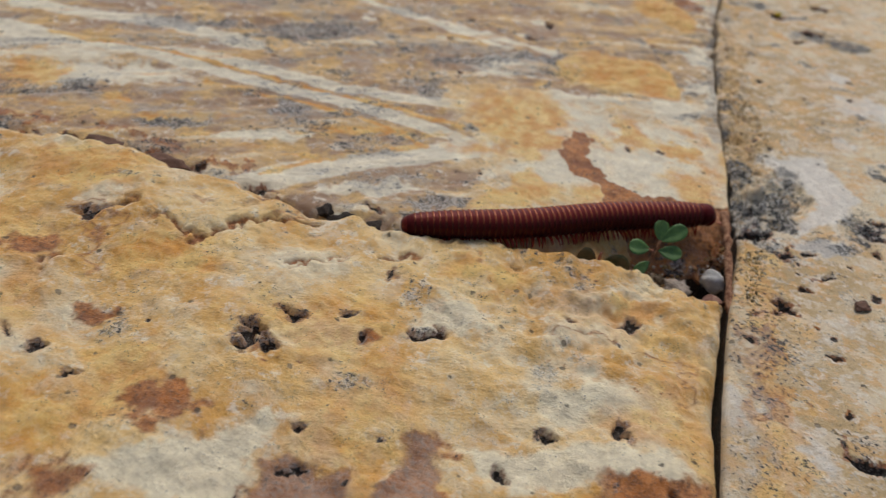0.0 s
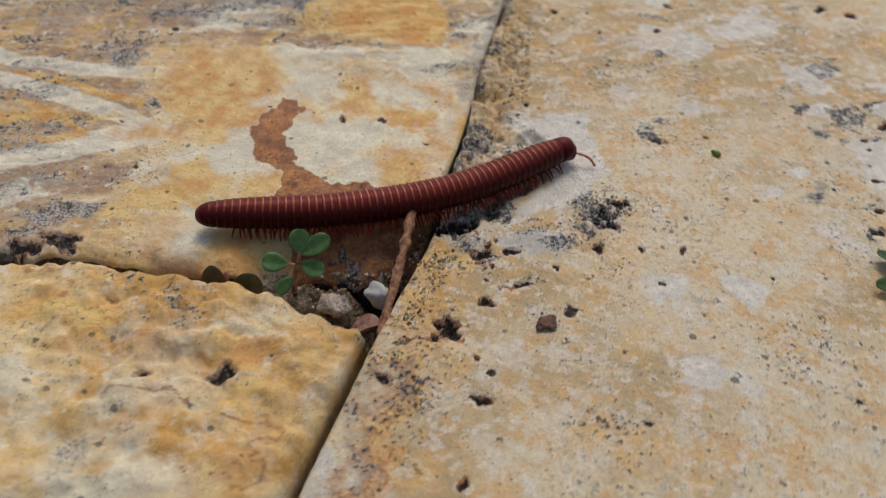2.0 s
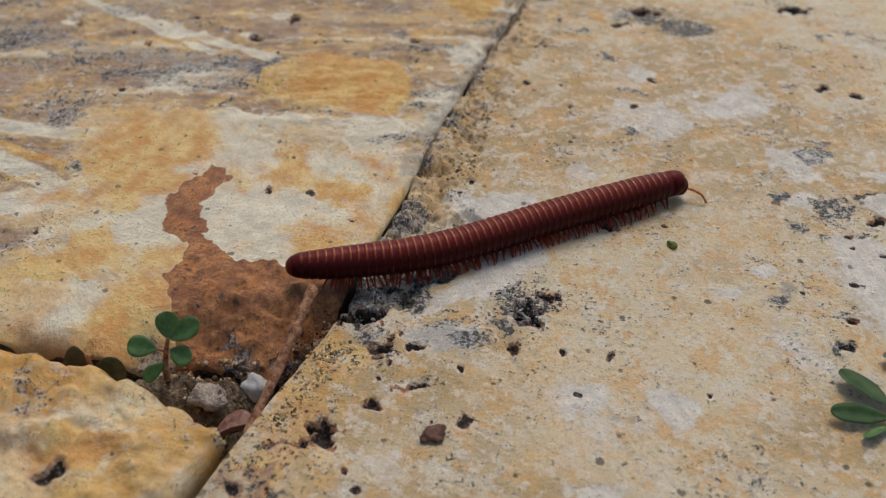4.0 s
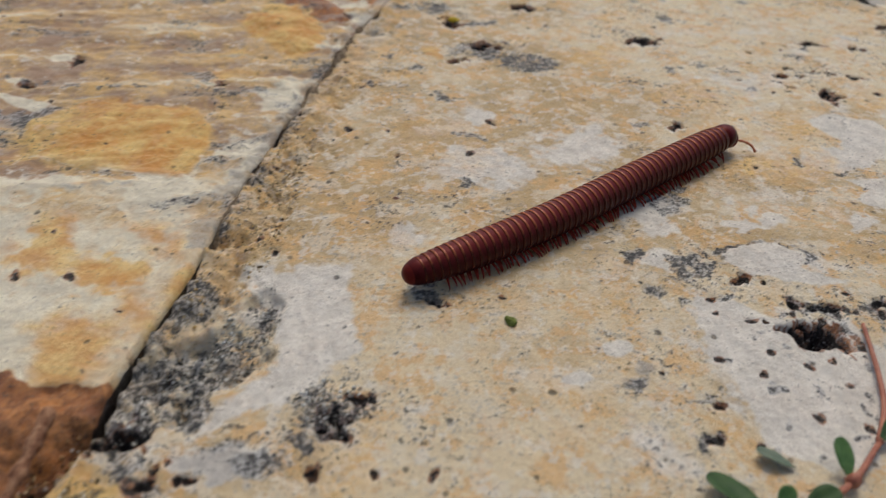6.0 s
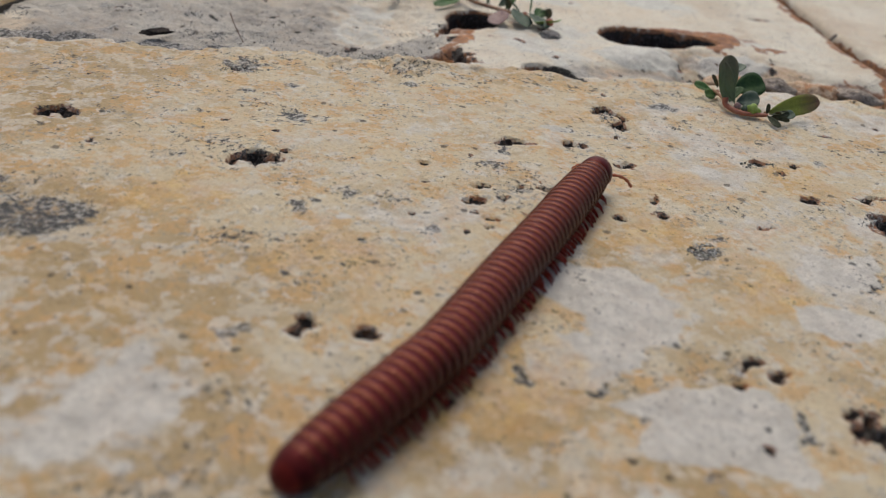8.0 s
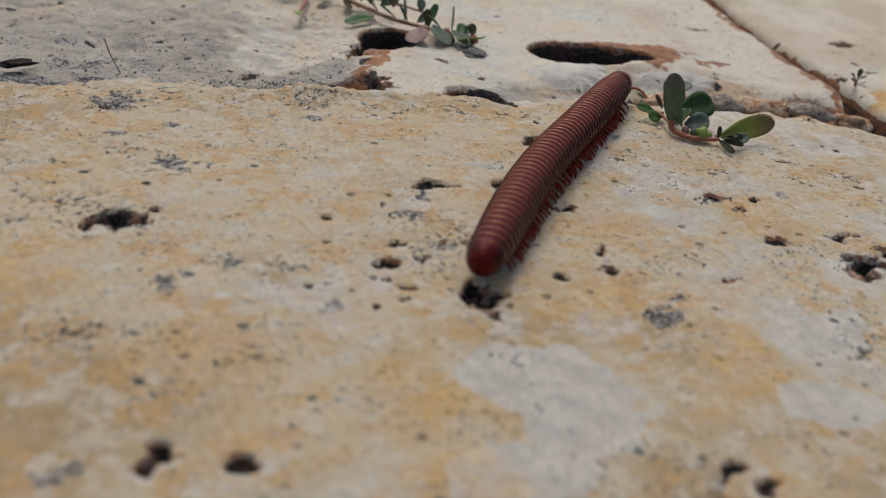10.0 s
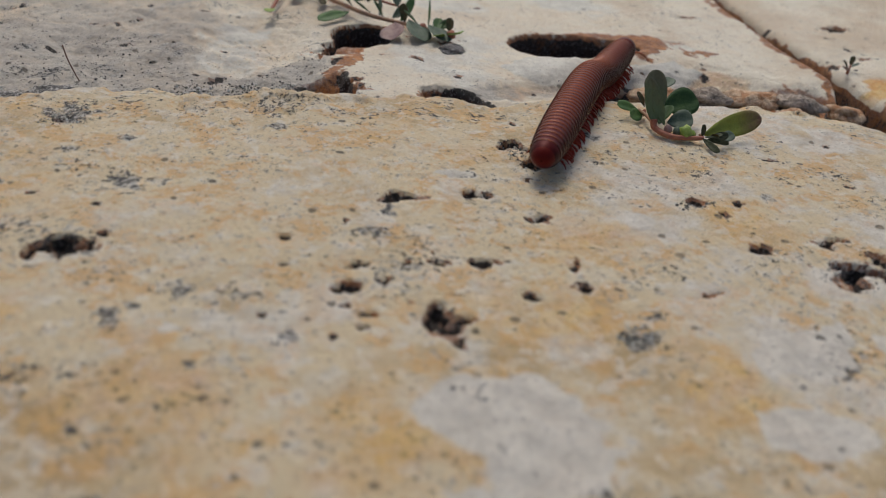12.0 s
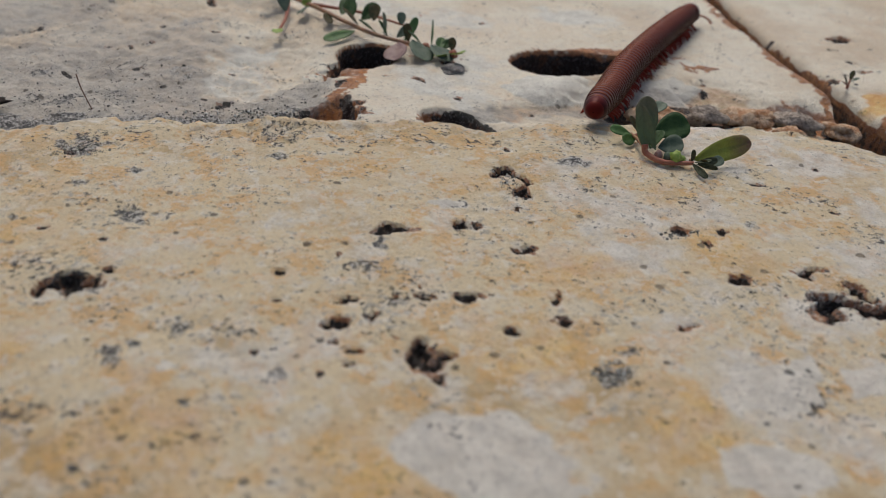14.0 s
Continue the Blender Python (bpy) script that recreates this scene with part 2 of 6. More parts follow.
def blush(name, base, tip, start, end):
    """A leaf that turns from one colour at its stalk to another at its tip, with faint veins."""
    m, t, b = nodes_of(name)
    co = t.nodes.new("ShaderNodeTexCoord").outputs["Object"]
    xyz = t.nodes.new("ShaderNodeSeparateXYZ")
    t.links.new(co, xyz.inputs[0])
    n1, n2 = grain(t, co, 450, 4), grain(t, co, 1900, 3)
    f = ramp(t, mathn(t, "ADD", mathn(t, "MULTIPLY", xyz.outputs[0], 1000.0), mathn(t, "MULTIPLY", mathn(t, "SUBTRACT", n1, 0.5), 5.0)), start, end)
    c = mixed(t, f, base, tip)
    c = mixed(t, mathn(t, "MULTIPLY", ramp(t, n2, 0.45, 0.65), 0.25), c, tuple(v * 0.5 for v in base))
    t.links.new(c, b.inputs["Base Color"])
    b.inputs["Roughness"].default_value, b.inputs["Specular IOR Level"].default_value = 0.5, 0.35
    b.inputs["Subsurface Weight"].default_value = 0.12
    b.inputs["Subsurface Radius"].default_value = (0.0012, 0.0008, 0.0004)
    bp = add(t, "ShaderNodeBump", Strength=0.3, Distance=0.0003)
    t.links.new(n2, bp.inputs["Height"])
    t.links.new(bp.outputs[0], b.inputs["Normal"])
    return m


leaf_blush = blush("olive_leaf_with_brown_tip", (0.30, 0.33, 0.05), (0.18, 0.095, 0.06), 4.5, 10.0)
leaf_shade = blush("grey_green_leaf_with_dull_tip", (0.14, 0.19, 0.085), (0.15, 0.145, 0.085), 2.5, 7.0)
leaf_dusk = plain("grey_green_leaf", (0.085, 0.125, 0.085), (0.15, 0.19, 0.135), 500, 0.6, 0.2, 0.3, 0.1)
leaf_pink = plain("pink_leaf", (0.24, 0.15, 0.14), (0.36, 0.25, 0.22), 500, 0.6, 0.2, 0.3, 0.1)
leaf_brown = plain("brown_leaf", (0.040, 0.050, 0.020), (0.10, 0.075, 0.033), 400, 0.6, 0.3, 0.2)
leaf_dry = plain("withered_leaf", (0.025, 0.032, 0.018), (0.09, 0.10, 0.06), 700, 0.75, 0.4, 0.2)
bud_mat = plain("lime_bud", (0.20, 0.32, 0.05), (0.34, 0.42, 0.10), 700, 0.5, 0.2, 0.4, 0.2)
stem_red = plain("red_stem", (0.32, 0.10, 0.06), (0.42, 0.17, 0.10), 600, 0.5, 0.2, 0.4, 0.1)
stem_tan = plain("tan_stem", (0.36, 0.22, 0.11), (0.42, 0.20, 0.12), 600, 0.5, 0.2, 0.4, 0.1)
bark = plain("dry_bark", (0.14, 0.050, 0.026), (0.48, 0.27, 0.155), 1100, 0.8, 0.8, 0.2)
pebble_mat = plain("white_pebble", (0.42, 0.41, 0.38), (0.62, 0.60, 0.56), 900, 0.8, 0.6, 0.3)
grit_mat = plain("grey_grit", (0.13, 0.12, 0.11), (0.34, 0.32, 0.30), 900, 0.9, 0.8, 0.2)
chip_mat = plain("brown_chip", (0.10, 0.05, 0.03), (0.17, 0.09, 0.06), 700, 0.7, 0.5, 0.3)
litter_mat = plain("dry_litter", (0.13, 0.05, 0.035), (0.34, 0.20, 0.15), 400, 0.7, 0.5, 0.3)
moss_mat = plain("green_crumb", (0.08, 0.10, 0.02), (0.20, 0.24, 0.06), 900, 0.9, 0.6, 0.2)
sulphur_mat = plain("yellow_lichen", (0.45, 0.30, 0.02), (0.60, 0.45, 0.05), 900, 0.9, 0.6, 0.2)
def gritty(name, tones):
    """Loose grains, each of one of several tones."""
    m, t, b = nodes_of(name)
    pick = t.nodes.new("ShaderNodeNewGeometry").outputs["Random Per Island"]
    co = t.nodes.new("ShaderNodeTexCoord").outputs["Object"]
    c = tones[0]
    for k, tone in enumerate(tones[1:]):
        at = (k + 1) / len(tones)
        c = mixed(t, ramp(t, pick, at - 0.02, at + 0.02), c, tone)
    n1 = grain(t, co, 3500, 3)
    c = mixed(t, mathn(t, "MULTIPLY", ramp(t, n1, 0.45, 0.65), 0.35), c, tones[0])
    t.links.new(c, b.inputs["Base Color"])
    b.inputs["Roughness"].default_value, b.inputs["Specular IOR Level"].default_value = 0.95, 0.15
    bp = add(t, "ShaderNodeBump", Strength=0.6, Distance=0.0002)
    t.links.new(n1, bp.inputs["Height"])
    t.links.new(bp.outputs[0], b.inputs["Normal"])
    return m


grains_grey = gritty("grey_green_grains", [(0.10, 0.10, 0.09), (0.24, 0.23, 0.20), (0.40, 0.38, 0.33), (0.52, 0.50, 0.42), (0.74, 0.73, 0.68)])
grains_tan = gritty("tan_crumbs", [(0.16, 0.12, 0.07), (0.40, 0.31, 0.17), (0.56, 0.44, 0.25), (0.62, 0.42, 0.16), (0.72, 0.66, 0.52)])
speck_mat = gritty("black_lichen_specks", [(0.07, 0.07, 0.07), (0.16, 0.155, 0.15), (0.28, 0.27, 0.25)])
grains_rust = gritty("rusty_crumbs", [(0.10, 0.055, 0.03), (0.24, 0.12, 0.055), (0.42, 0.24, 0.11), (0.52, 0.36, 0.17), (0.60, 0.52, 0.42)])
rubble_tan = plain("rubble_tan", (0.48, 0.23, 0.11), (0.80, 0.61, 0.42), 350, 0.9, 0.8, 0.2, dist=0.001)
rubble_grey = plain("rubble_grey", (0.26, 0.21, 0.17), (0.64, 0.54, 0.44), 450, 0.9, 0.8, 0.2, dist=0.001)
debris_mat = plain("dark_debris", (0.020, 0.017, 0.015), (0.07, 0.055, 0.045), 900, 0.9, 0.8, 0.2)


# ---- stones ----
class Field:
    """Height in mm and masks of stains and painted shade over the grid of one stone's upper face."""

    def __init__(self, x, y, seed, rough, ripple=0.5):
        self.x, self.y, self.seed = x, y, seed
        self.wx = fbm(x, y, 4.0, seed + 5, 3) + 0.65 * fbm(x, y, 1.3, seed + 7, 3)
        self.wy = fbm(x, y, 4.0, seed + 6, 3) + 0.65 * fbm(x, y, 1.3, seed + 8, 3)
        self.z = rough * (fbm(x, y, 30, seed, 3) * 0.9 + fbm(x, y, 6, seed + 1, 4) * 0.28) + ripple * (0.10 * fbm(x, y, 1.5, seed + 2, 3) - 0.22 * step(0.35, 0.8, fbm(x, y, 2.2, seed + 4, 3)))
        self.dark = 1.3
        self.masks = {k: np.zeros_like(x) for k in ("pale", "ochre", "rust", "lichen", "grey", "grime_and_shade")}
        self.tone = np.clip(0.5 + 0.55 * fbm(x, y, 14, seed + 3, 5), 0, 1)

    def near(self, cx, cy, a, b, rot, ragged=0.42):
        reach = a * 1.9 + 0.5
        i = np.nonzero((abs(self.x - cx) < reach) & (abs(self.y - cy) < reach))
        s, c = math.sin(radians(rot)), math.cos(radians(rot))
        k = ragged * min(a, 3.0) ** 0.6 * b ** 0.4 * 1.6
        dx, dy = self.x[i] - cx + k * self.wx[i], self.y[i] - cy + k * self.wy[i]
        return i, np.hypot((dx * c + dy * s) / a, (dy * c - dx * s) / b)

    def stain(self, key, cx, cy, a, b, rot, amount=1.0, soft=0.55):
        i, d = self.near(cx, cy, a, b, rot)
        v = amount * (1 - step(1 - soft, 1 + soft * 0.5, d))
        self.masks[key][i] = np.maximum(self.masks[key][i], v)

    def pale(self, cx, cy, a, b, rot, amount=1.2):
        self.stain("pale", cx, cy, a, b, rot, amount, 0.6)

    def ochre(self, *p):
        self.stain("ochre", *p)

    def rust(self, *p):
        self.stain("rust", *p)

    def grey(self, *p):
        self.stain("grey", *p, soft=0.8)

    def lichen(self, *p):
        self.stain("lichen", *p, amount=0.85, soft=0.9)

    def pit(self, cx, cy, a, b, rot, deep=None):
        """A ragged hollow; small ones break up into a cluster with a grey weathered patch beside it."""
        a, b = max(a, 0.55), max(b, 0.5)
        big = a >= 7
        deep = deep or min(3.0, 0.5 + 0.7 * b)
        if not big:
            turn = (cx * 7.3 + cy * 3.1) % 6.28
            self.grey(cx + 0.9 * a * math.cos(turn), cy + 0.9 * b * math.sin(turn), 1.2 * a, 1.0 * b, rot, 0.36)
        i, d = self.near(cx, cy, a, b, rot, 0.04 if big else 0.44)
        if not big:
            x, y = self.x[i], self.y[i]
            d = d + 0.30 * fbm(x, y, 1.5, self.seed + 21, 3) + 0.30 * step(0.1, 0.7, fbm(x, y, max(1.2, 0.9 * b), self.seed + 22, 2))
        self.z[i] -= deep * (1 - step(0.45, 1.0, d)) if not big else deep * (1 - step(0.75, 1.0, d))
        # black floor: grime in small pits, painted shade in the big hollows
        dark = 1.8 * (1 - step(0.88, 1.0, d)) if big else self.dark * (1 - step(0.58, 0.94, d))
        self.masks["grime_and_shade"][i] = np.maximum(self.masks["grime_and_shade"][i], dark)
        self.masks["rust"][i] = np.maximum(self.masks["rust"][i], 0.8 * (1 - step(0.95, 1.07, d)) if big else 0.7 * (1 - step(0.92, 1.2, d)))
        self.masks["lichen"][i] = np.maximum(self.masks["lichen"][i], 0.5 * (1 - step(0.8, 1.6, d)) * (0 if big else 1))
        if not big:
            # paler lip, only along the -y side of the hollow
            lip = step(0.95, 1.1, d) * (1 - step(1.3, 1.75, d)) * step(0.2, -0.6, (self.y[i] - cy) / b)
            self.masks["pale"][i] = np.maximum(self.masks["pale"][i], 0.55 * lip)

    def inside(self, points, waver=0.5):
        """How far each place lies inside an outline, in mm, negative outside; the outline wanders a little."""
        x, y = self.x + waver * self.wx, self.y + waver * self.wy
        best, odd = np.full_like(x, 99.0), np.zeros(x.shape, bool)
        for (x0, y0), (x1, y1) in zip(points, points[1:] + points[:1]):
            dx, dy = x1 - x0, y1 - y0
            u = np.clip(((x - x0) * dx + (y - y0) * dy) / (dx * dx + dy * dy), 0, 1)
            best = np.minimum(best, np.hypot(x - x0 - u * dx, y - y0 - u * dy))
            if dy:
                odd ^= ((y0 > y) != (y1 > y)) & (x < (y - y0) * dx / dy + x0)
        return np.where(odd, best, -best)

    def patch(self, key, points, amount=1.0, soft=0.8, waver=0.5):
        """A stain with an outline of its own."""
        w = step(-soft, soft, self.inside(points, waver))
        self.masks[key] = np.maximum(self.masks[key], amount * w)
        return w

    def band(self, points, width, key="pale", amount=1.0, waver=0.5):
        """A stripe of mineral along a bent line."""
        best = np.full_like(self.x, 99.0)
        for (x0, y0), (x1, y1) in zip(points, points[1:]):
            dx, dy = x1 - x0, y1 - y0
            u = np.clip(((self.x - x0) * dx + (self.y - y0) * dy) / (dx * dx + dy * dy), 0, 1)
            best = np.minimum(best, np.hypot(self.x + waver * self.wx - x0 - u * dx, self.y + waver * self.wy - y0 - u * dy))
        v = amount * (1 - step(0.6, 1.15, best / width))
        self.masks[key] = np.maximum(self.masks[key], v)

    def fossil(self, cx, cy, a, b, rot):
        """A smooth pale shell cut through by the face, with a thin dark rim on one side."""
        i, d = self.near(cx, cy, a, b, rot, 0.14)
        self.masks["pale"][i] = np.maximum(self.masks["pale"][i], 1.25 * (1 - step(0.85, 1.02, d)))
        for key in ("ochre", "lichen", "grey"):
            self.masks[key][i] *= step(0.8, 1.0, d)
        self.masks["lichen"][i] -= 0.5 * (1 - step(0.8, 0.95, d))
        ring = step(0.92, 1.02, d) * (1 - step(1.06, 1.22, d)) * step(-0.2, 0.5, fbm(self.x[i], self.y[i], 5, self.seed + 9, 2))
        self.masks["lichen"][i] = np.maximum(self.masks["lichen"][i], 0.95 * ring)
        self.z[i] += 0.10 * (1 - step(0.8, 1.0, d)) - 0.18 * ring

    def fissure(self, points, width, deep):
        """A rusty hairline crack along a bent line."""
        before = self.masks["rust"].copy()
        self.masks["rust"][:] = 0
        self.band(points, width, "rust", 1.0, 1.6)
        self.masks["rust"] *= step(-0.7, 0.3, fbm(self.x, self.y, 9, self.seed + 23, 3))
        self.z -= deep * self.masks["rust"]
        self.masks["rust"] = np.maximum(before, self.masks["rust"])

    def scatter(self, count, x0, x1, y0, y1, size, seed):
        """Small weathering pits strewn over a part of the face."""
        r = np.random.RandomState(seed)
        for _ in range(count):
            s = size * (0.5 + r.rand() ** 2 * 1.5)
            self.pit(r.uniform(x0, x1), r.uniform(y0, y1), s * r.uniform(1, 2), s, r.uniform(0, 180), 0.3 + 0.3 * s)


def spread(dense, pitch, far, growth=1.25):
    """Steps from 0: even up to dense, then growing up to far."""
    v = list(np.arange(0, dense, pitch))
    d = pitch
    while v[-1] < far:
        d *= growth
        v.append(v[-1] + d)
    return np.array(v)


def grid_mesh(name, x, y, z, material, f=None):
    n, m = x.shape
    co = np.stack([x, y, z], -1).reshape(-1, 3) * MM
    i = np.arange(n * m).reshape(n, m)
    quads = np.stack([i[:-1, :-1], i[:-1, 1:], i[1:, 1:], i[1:, :-1]], -1).reshape(-1, 4)
    (p, q, r) = (co[quads[0, k]] for k in (0, 1, 3))
    ax, bx = q - p, r - p
    if (ax[0] * bx[1] - ax[1] * bx[0]) < 0:
        quads = quads[:, ::-1]
    me = bpy.data.meshes.new(name)
    me.vertices.add(len(co))
    me.vertices.foreach_set("co", co.ravel())
    me.loops.add(quads.size)
    me.loops.foreach_set("vertex_index", quads.ravel())
    me.polygons.add(len(quads))
    me.polygons.foreach_set("loop_start", np.arange(0, quads.size, 4))
    me.polygons.foreach_set("loop_total", np.full(len(quads), 4))
    me.update(calc_edges=True)
    me.polygons.foreach_set("use_smooth", np.ones(len(quads), bool))
    if f is not None:
        for key, parts in (("stain", ("pale", "ochre", "rust", None)), ("growth", ("lichen", "grey", "grime_and_shade"))):
            at = me.attributes.new(key, "FLOAT_COLOR", "POINT")
            rgba = np.ones((n * m, 4), np.float32)
            for k, p in enumerate(parts):
                rgba[:, k] = (f.masks[p] if p else f.tone).ravel()
            at.data.foreach_set("color", rgba.ravel())
    me.materials.append(material)
    return me


def seam(y):
    """The line of the long joint between the stones, x in mm."""
    return np.interp(y, [-330, -100, -78, -60, -42, -32, -20, -12, -2, 4, 10, 18, 25, 35, 50, 65, 96, 120, 400], [-10, 29.6, 33.6, 37.2, 41.4, 44.0, 47.6, 49.2, 50.2, 51.1, 51.9, 52.7, 53.4, 54.5, 56.6, 59.0, 64.9, 71.8, 160])


def edge_drop(d, width, depth):
    """How far the worn edge falls at a distance d inside the outline."""
    u = np.clip(1 - d / width, 0, 1)
    return depth * (1 - np.sqrt(np.clip(1 - u * u, 0, 1)))


def skirted(v):
    """The outline three times over, for the foot and the top of the side face, then the steps inwards."""
    return np.concatenate([[0.0, 0.0], v])


pavement = tagged(new("pavement"), "weathered limestone paving stones with dark open joints", "pavement", kind="structure")


SURFACES = []


def slab(name, label, s, q, place, level, seed, rough, material, marks, wear=(2.2, 1.6), joint=(0.7, 0.9), chip=0.9, side=-28.0, crumbly=None, wall="grime_and_shade", batter=0.0):
    """One paving stone. s, q: steps inwards from its two worn edges; place: gives x, y; level: the height of its face;
    crumbly: how rough the edge along the joint is, by y; wall: what covers its side faces."""
    S, Q = np.meshgrid(skirted(s), skirted(q), indexing="ij")
    x, y = place(S, Q)
    loose = crumbly(y) if crumbly else 0.15
    wob_s, wob_q = np.exp(-S / 5.0), np.exp(-Q / 5.0)
    x = x + 0.3 * chip * fbm(x, y, 7, seed + 11, 4) * np.maximum(wob_s * loose, wob_q)
    y = y + 0.8 * chip * fbm(x, y, 7, seed + 12, 4) * np.maximum(wob_q, 0.2 * wob_s * loose)
    f = Field(x, y, seed, rough)
    marks(f)
    shift = 0.9 * (fbm(x, y, 5, seed + 14, 4) * 0.8 + 0.2)
    z = level(x, y) + f.z - np.maximum(edge_drop(np.maximum(S + 0.5 * shift * wob_s * loose, 0), *joint), edge_drop(np.maximum(Q + shift * np.exp(-Q / 4), 0), *wear))
    z += np.maximum(np.exp(-S / 3.0) * loose, np.exp(-Q / 3.5)) * (0.55 * fbm(x, y, 3.2, seed + 15, 4) - 0.9 * step(0.25, 0.9, fbm(x, y, 6.0, seed + 16, 4)))
    z[1, :], z[:, 1] = z[2, :] - 1.6, z[:, 2] - 1.6
    z[0, :], z[:, 0] = side, side
    x[0, :] -= batter
    # near-black on the side faces is painted shade that keeps the gaps dark
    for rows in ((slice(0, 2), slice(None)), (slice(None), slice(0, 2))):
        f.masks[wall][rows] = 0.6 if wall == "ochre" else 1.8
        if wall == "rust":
            f.masks["grime_and_shade"][rows] = 0.5
    SURFACES.append((x, y, z))
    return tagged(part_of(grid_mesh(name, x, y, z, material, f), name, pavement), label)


def part_of(me, name, parent):
    ob = new(name, me)
    ob.parent = parent
    return ob


def front_level(x, y):
    return 5.0 - 0.05 * x - 1.2 * step(20, 40, x)


def banded_level(x, y):
    return 2.6 - 0.05 * np.maximum(x, 0)


def far_level(x, y):
    return -2.5 + 0 * x


def front_edge(x):
    return np.interp(x, [-330, -84, -63, -43, -25, -11, -4, 5, 13, 20, 30, 36, 42, 60], [-18, -21, -23.5, -28, -32, -34, -33.5, -32, -32.5, -34, -35.5, -37, -41, -50])


def banded_edge(x):
    return np.interp(x, [-330, -93, -69, -42, -28, -20, -12, -1, 10, 19, 26, 31, 41, 46, 60], [-8, -12, -16, -24, -28, -29.5, -30, -30, -29.5, -29.6, -28.0, -25.8, -24.8, -21, -18])


def main_edge(x):
    return np.interp(x, [20, 60, 114, 121, 129, 136, 152, 172, 182, 195, 204, 222, 234, 240, 420], [150, 147, 138, 136.5, 138.5, 136, 131.5, 130, 125, 125, 123.5, 120, 113, 105, 40])


def far_edge(x):
    return np.interp(x, [60, 113, 129, 141, 162, 176, 183, 199, 219, 227, 240, 430], [160, 146, 144.5, 141.5, 138.5, 136.5, 133, 132, 130, 127.5, 123, 60])


def crack(y):
    return np.interp(y, [60, 110, 116, 132, 148, 171, 187, 420], [240, 244, 246, 253, 255.5, 259, 263, 330])


def marks_front(f):
    f.masks["ochre"] = 0.8 * step(-0.1, 0.7, fbm(f.x, f.y, 16, 71, 5))
    corner = step(-25, 15, f.x) * step(-75, -50, f.y)
    f.masks["ochre"] = np.maximum(f.masks["ochre"], 0.5 * corner * step(-0.2, 0.6, fbm(f.x, f.y, 7, 103, 4)))
    f.z += corner * (0.8 * fbm(f.x, f.y, 3.2, 104, 4) + 0.9 * fbm(f.x, f.y, 7, 118, 3))
    f.masks["pale"] = 0.8 * step(-0.1, 0.7, fbm(f.x, f.y, 12, 72, 5) + 0.2 * corner)
    f.masks["rust"] = 0.45 * step(0.45, 0.95, fbm(f.x, f.y * 1.6, 14, 73, 5))
    f.masks["lichen"] = 0.5 * step(0.3, 0.9, fbm(f.x, f.y, 8, 74, 4))
    f.dark = 0.8
    f.z += 0.9 * fbm(f.x, f.y, 13, 75, 4) + 0.8 * np.abs(fbm(f.x, f.y, 5.5, 76, 4)) - 0.3
    f.rust(-37.2, -79.4, 5.7, 4.6, 165)
    f.rust(-41.4, -78.4, 3.0, 2.0, 118)
    f.rust(-4.9, -79.1, 4.2, 3.2, 91)
    f.rust(-20.6, -88.1, 4.5, 2.4, 6)
    f.rust(-6.2, -86.3, 5.4, 2.1, 8)
    f.rust(-46.3, -90.7, 4.5, 3.1, 171)
    f.rust(-66.1, -52.6, 4.5, 3.4, 170)
    f.rust(-14.4, -62.0, 2.0, 1.6, 13)
    f.rust(-52.6, -63.6, 2.6, 2.1, 138)
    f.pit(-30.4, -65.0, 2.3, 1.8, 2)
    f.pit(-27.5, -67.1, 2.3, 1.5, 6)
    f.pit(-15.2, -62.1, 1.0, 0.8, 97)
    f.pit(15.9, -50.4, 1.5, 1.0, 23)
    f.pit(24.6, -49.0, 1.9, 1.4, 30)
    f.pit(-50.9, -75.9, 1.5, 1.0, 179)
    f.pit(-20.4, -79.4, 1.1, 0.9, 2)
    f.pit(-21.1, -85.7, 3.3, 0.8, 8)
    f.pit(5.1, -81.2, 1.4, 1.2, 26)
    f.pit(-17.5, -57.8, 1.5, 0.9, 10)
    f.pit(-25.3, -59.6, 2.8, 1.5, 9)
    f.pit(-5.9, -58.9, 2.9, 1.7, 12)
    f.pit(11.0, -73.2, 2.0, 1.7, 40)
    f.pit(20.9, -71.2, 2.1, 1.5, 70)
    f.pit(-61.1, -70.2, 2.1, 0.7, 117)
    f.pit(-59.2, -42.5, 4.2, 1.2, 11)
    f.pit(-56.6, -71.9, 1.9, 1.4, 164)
    f.pale(-18.1, -80.3, 5.6, 4.1, 103)
    f.pale(-27.0, -83.8, 4.6, 3.9, 123)
    f.pale(17.4, -66.3, 8.4, 6.3, 29)
    f.pale(25.2, -66.8, 8.2, 5.3, 71)
    f.pale(-36.7, -89.0, 5.1, 3.3, 0)
    f.pale(-2.9, -54.5, 6.8, 5.1, 18)
    f.pale(-21.3, -63.5, 6.2, 3.5, 9)
    f.ochre(-66.1, -31.8, 13.7, 7.3, 8)
    f.ochre(-46.0, -50.2, 10.0, 5.7, 7)
    f.ochre(-43.8, -72.8, 7.1, 5.9, 145)
    f.ochre(0.8, -41.2, 9.3, 3.0, 12)
    f.ochre(-52.7, -80.7, 4.5, 3.4, 151)
    f.ochre(26.1, -45.0, 5.8, 4.0, 27)
    f.ochre(5.4, -44.4, 5.5, 3.5, 17)
    for outline in (
            [(-43.1, -88.4), (-35.0, -84.7), (-26.7, -82.6), (-24.8, -85.7), (-24.8, -93), (-41.6, -93)],
            [(-1.2, -78.0), (13.4, -74.9), (28.3, -73.7), (29.7, -79.0), (2.6, -83.6)]):
        chalky = f.patch("pale", outline, 1.2, 1.6, 1.4)
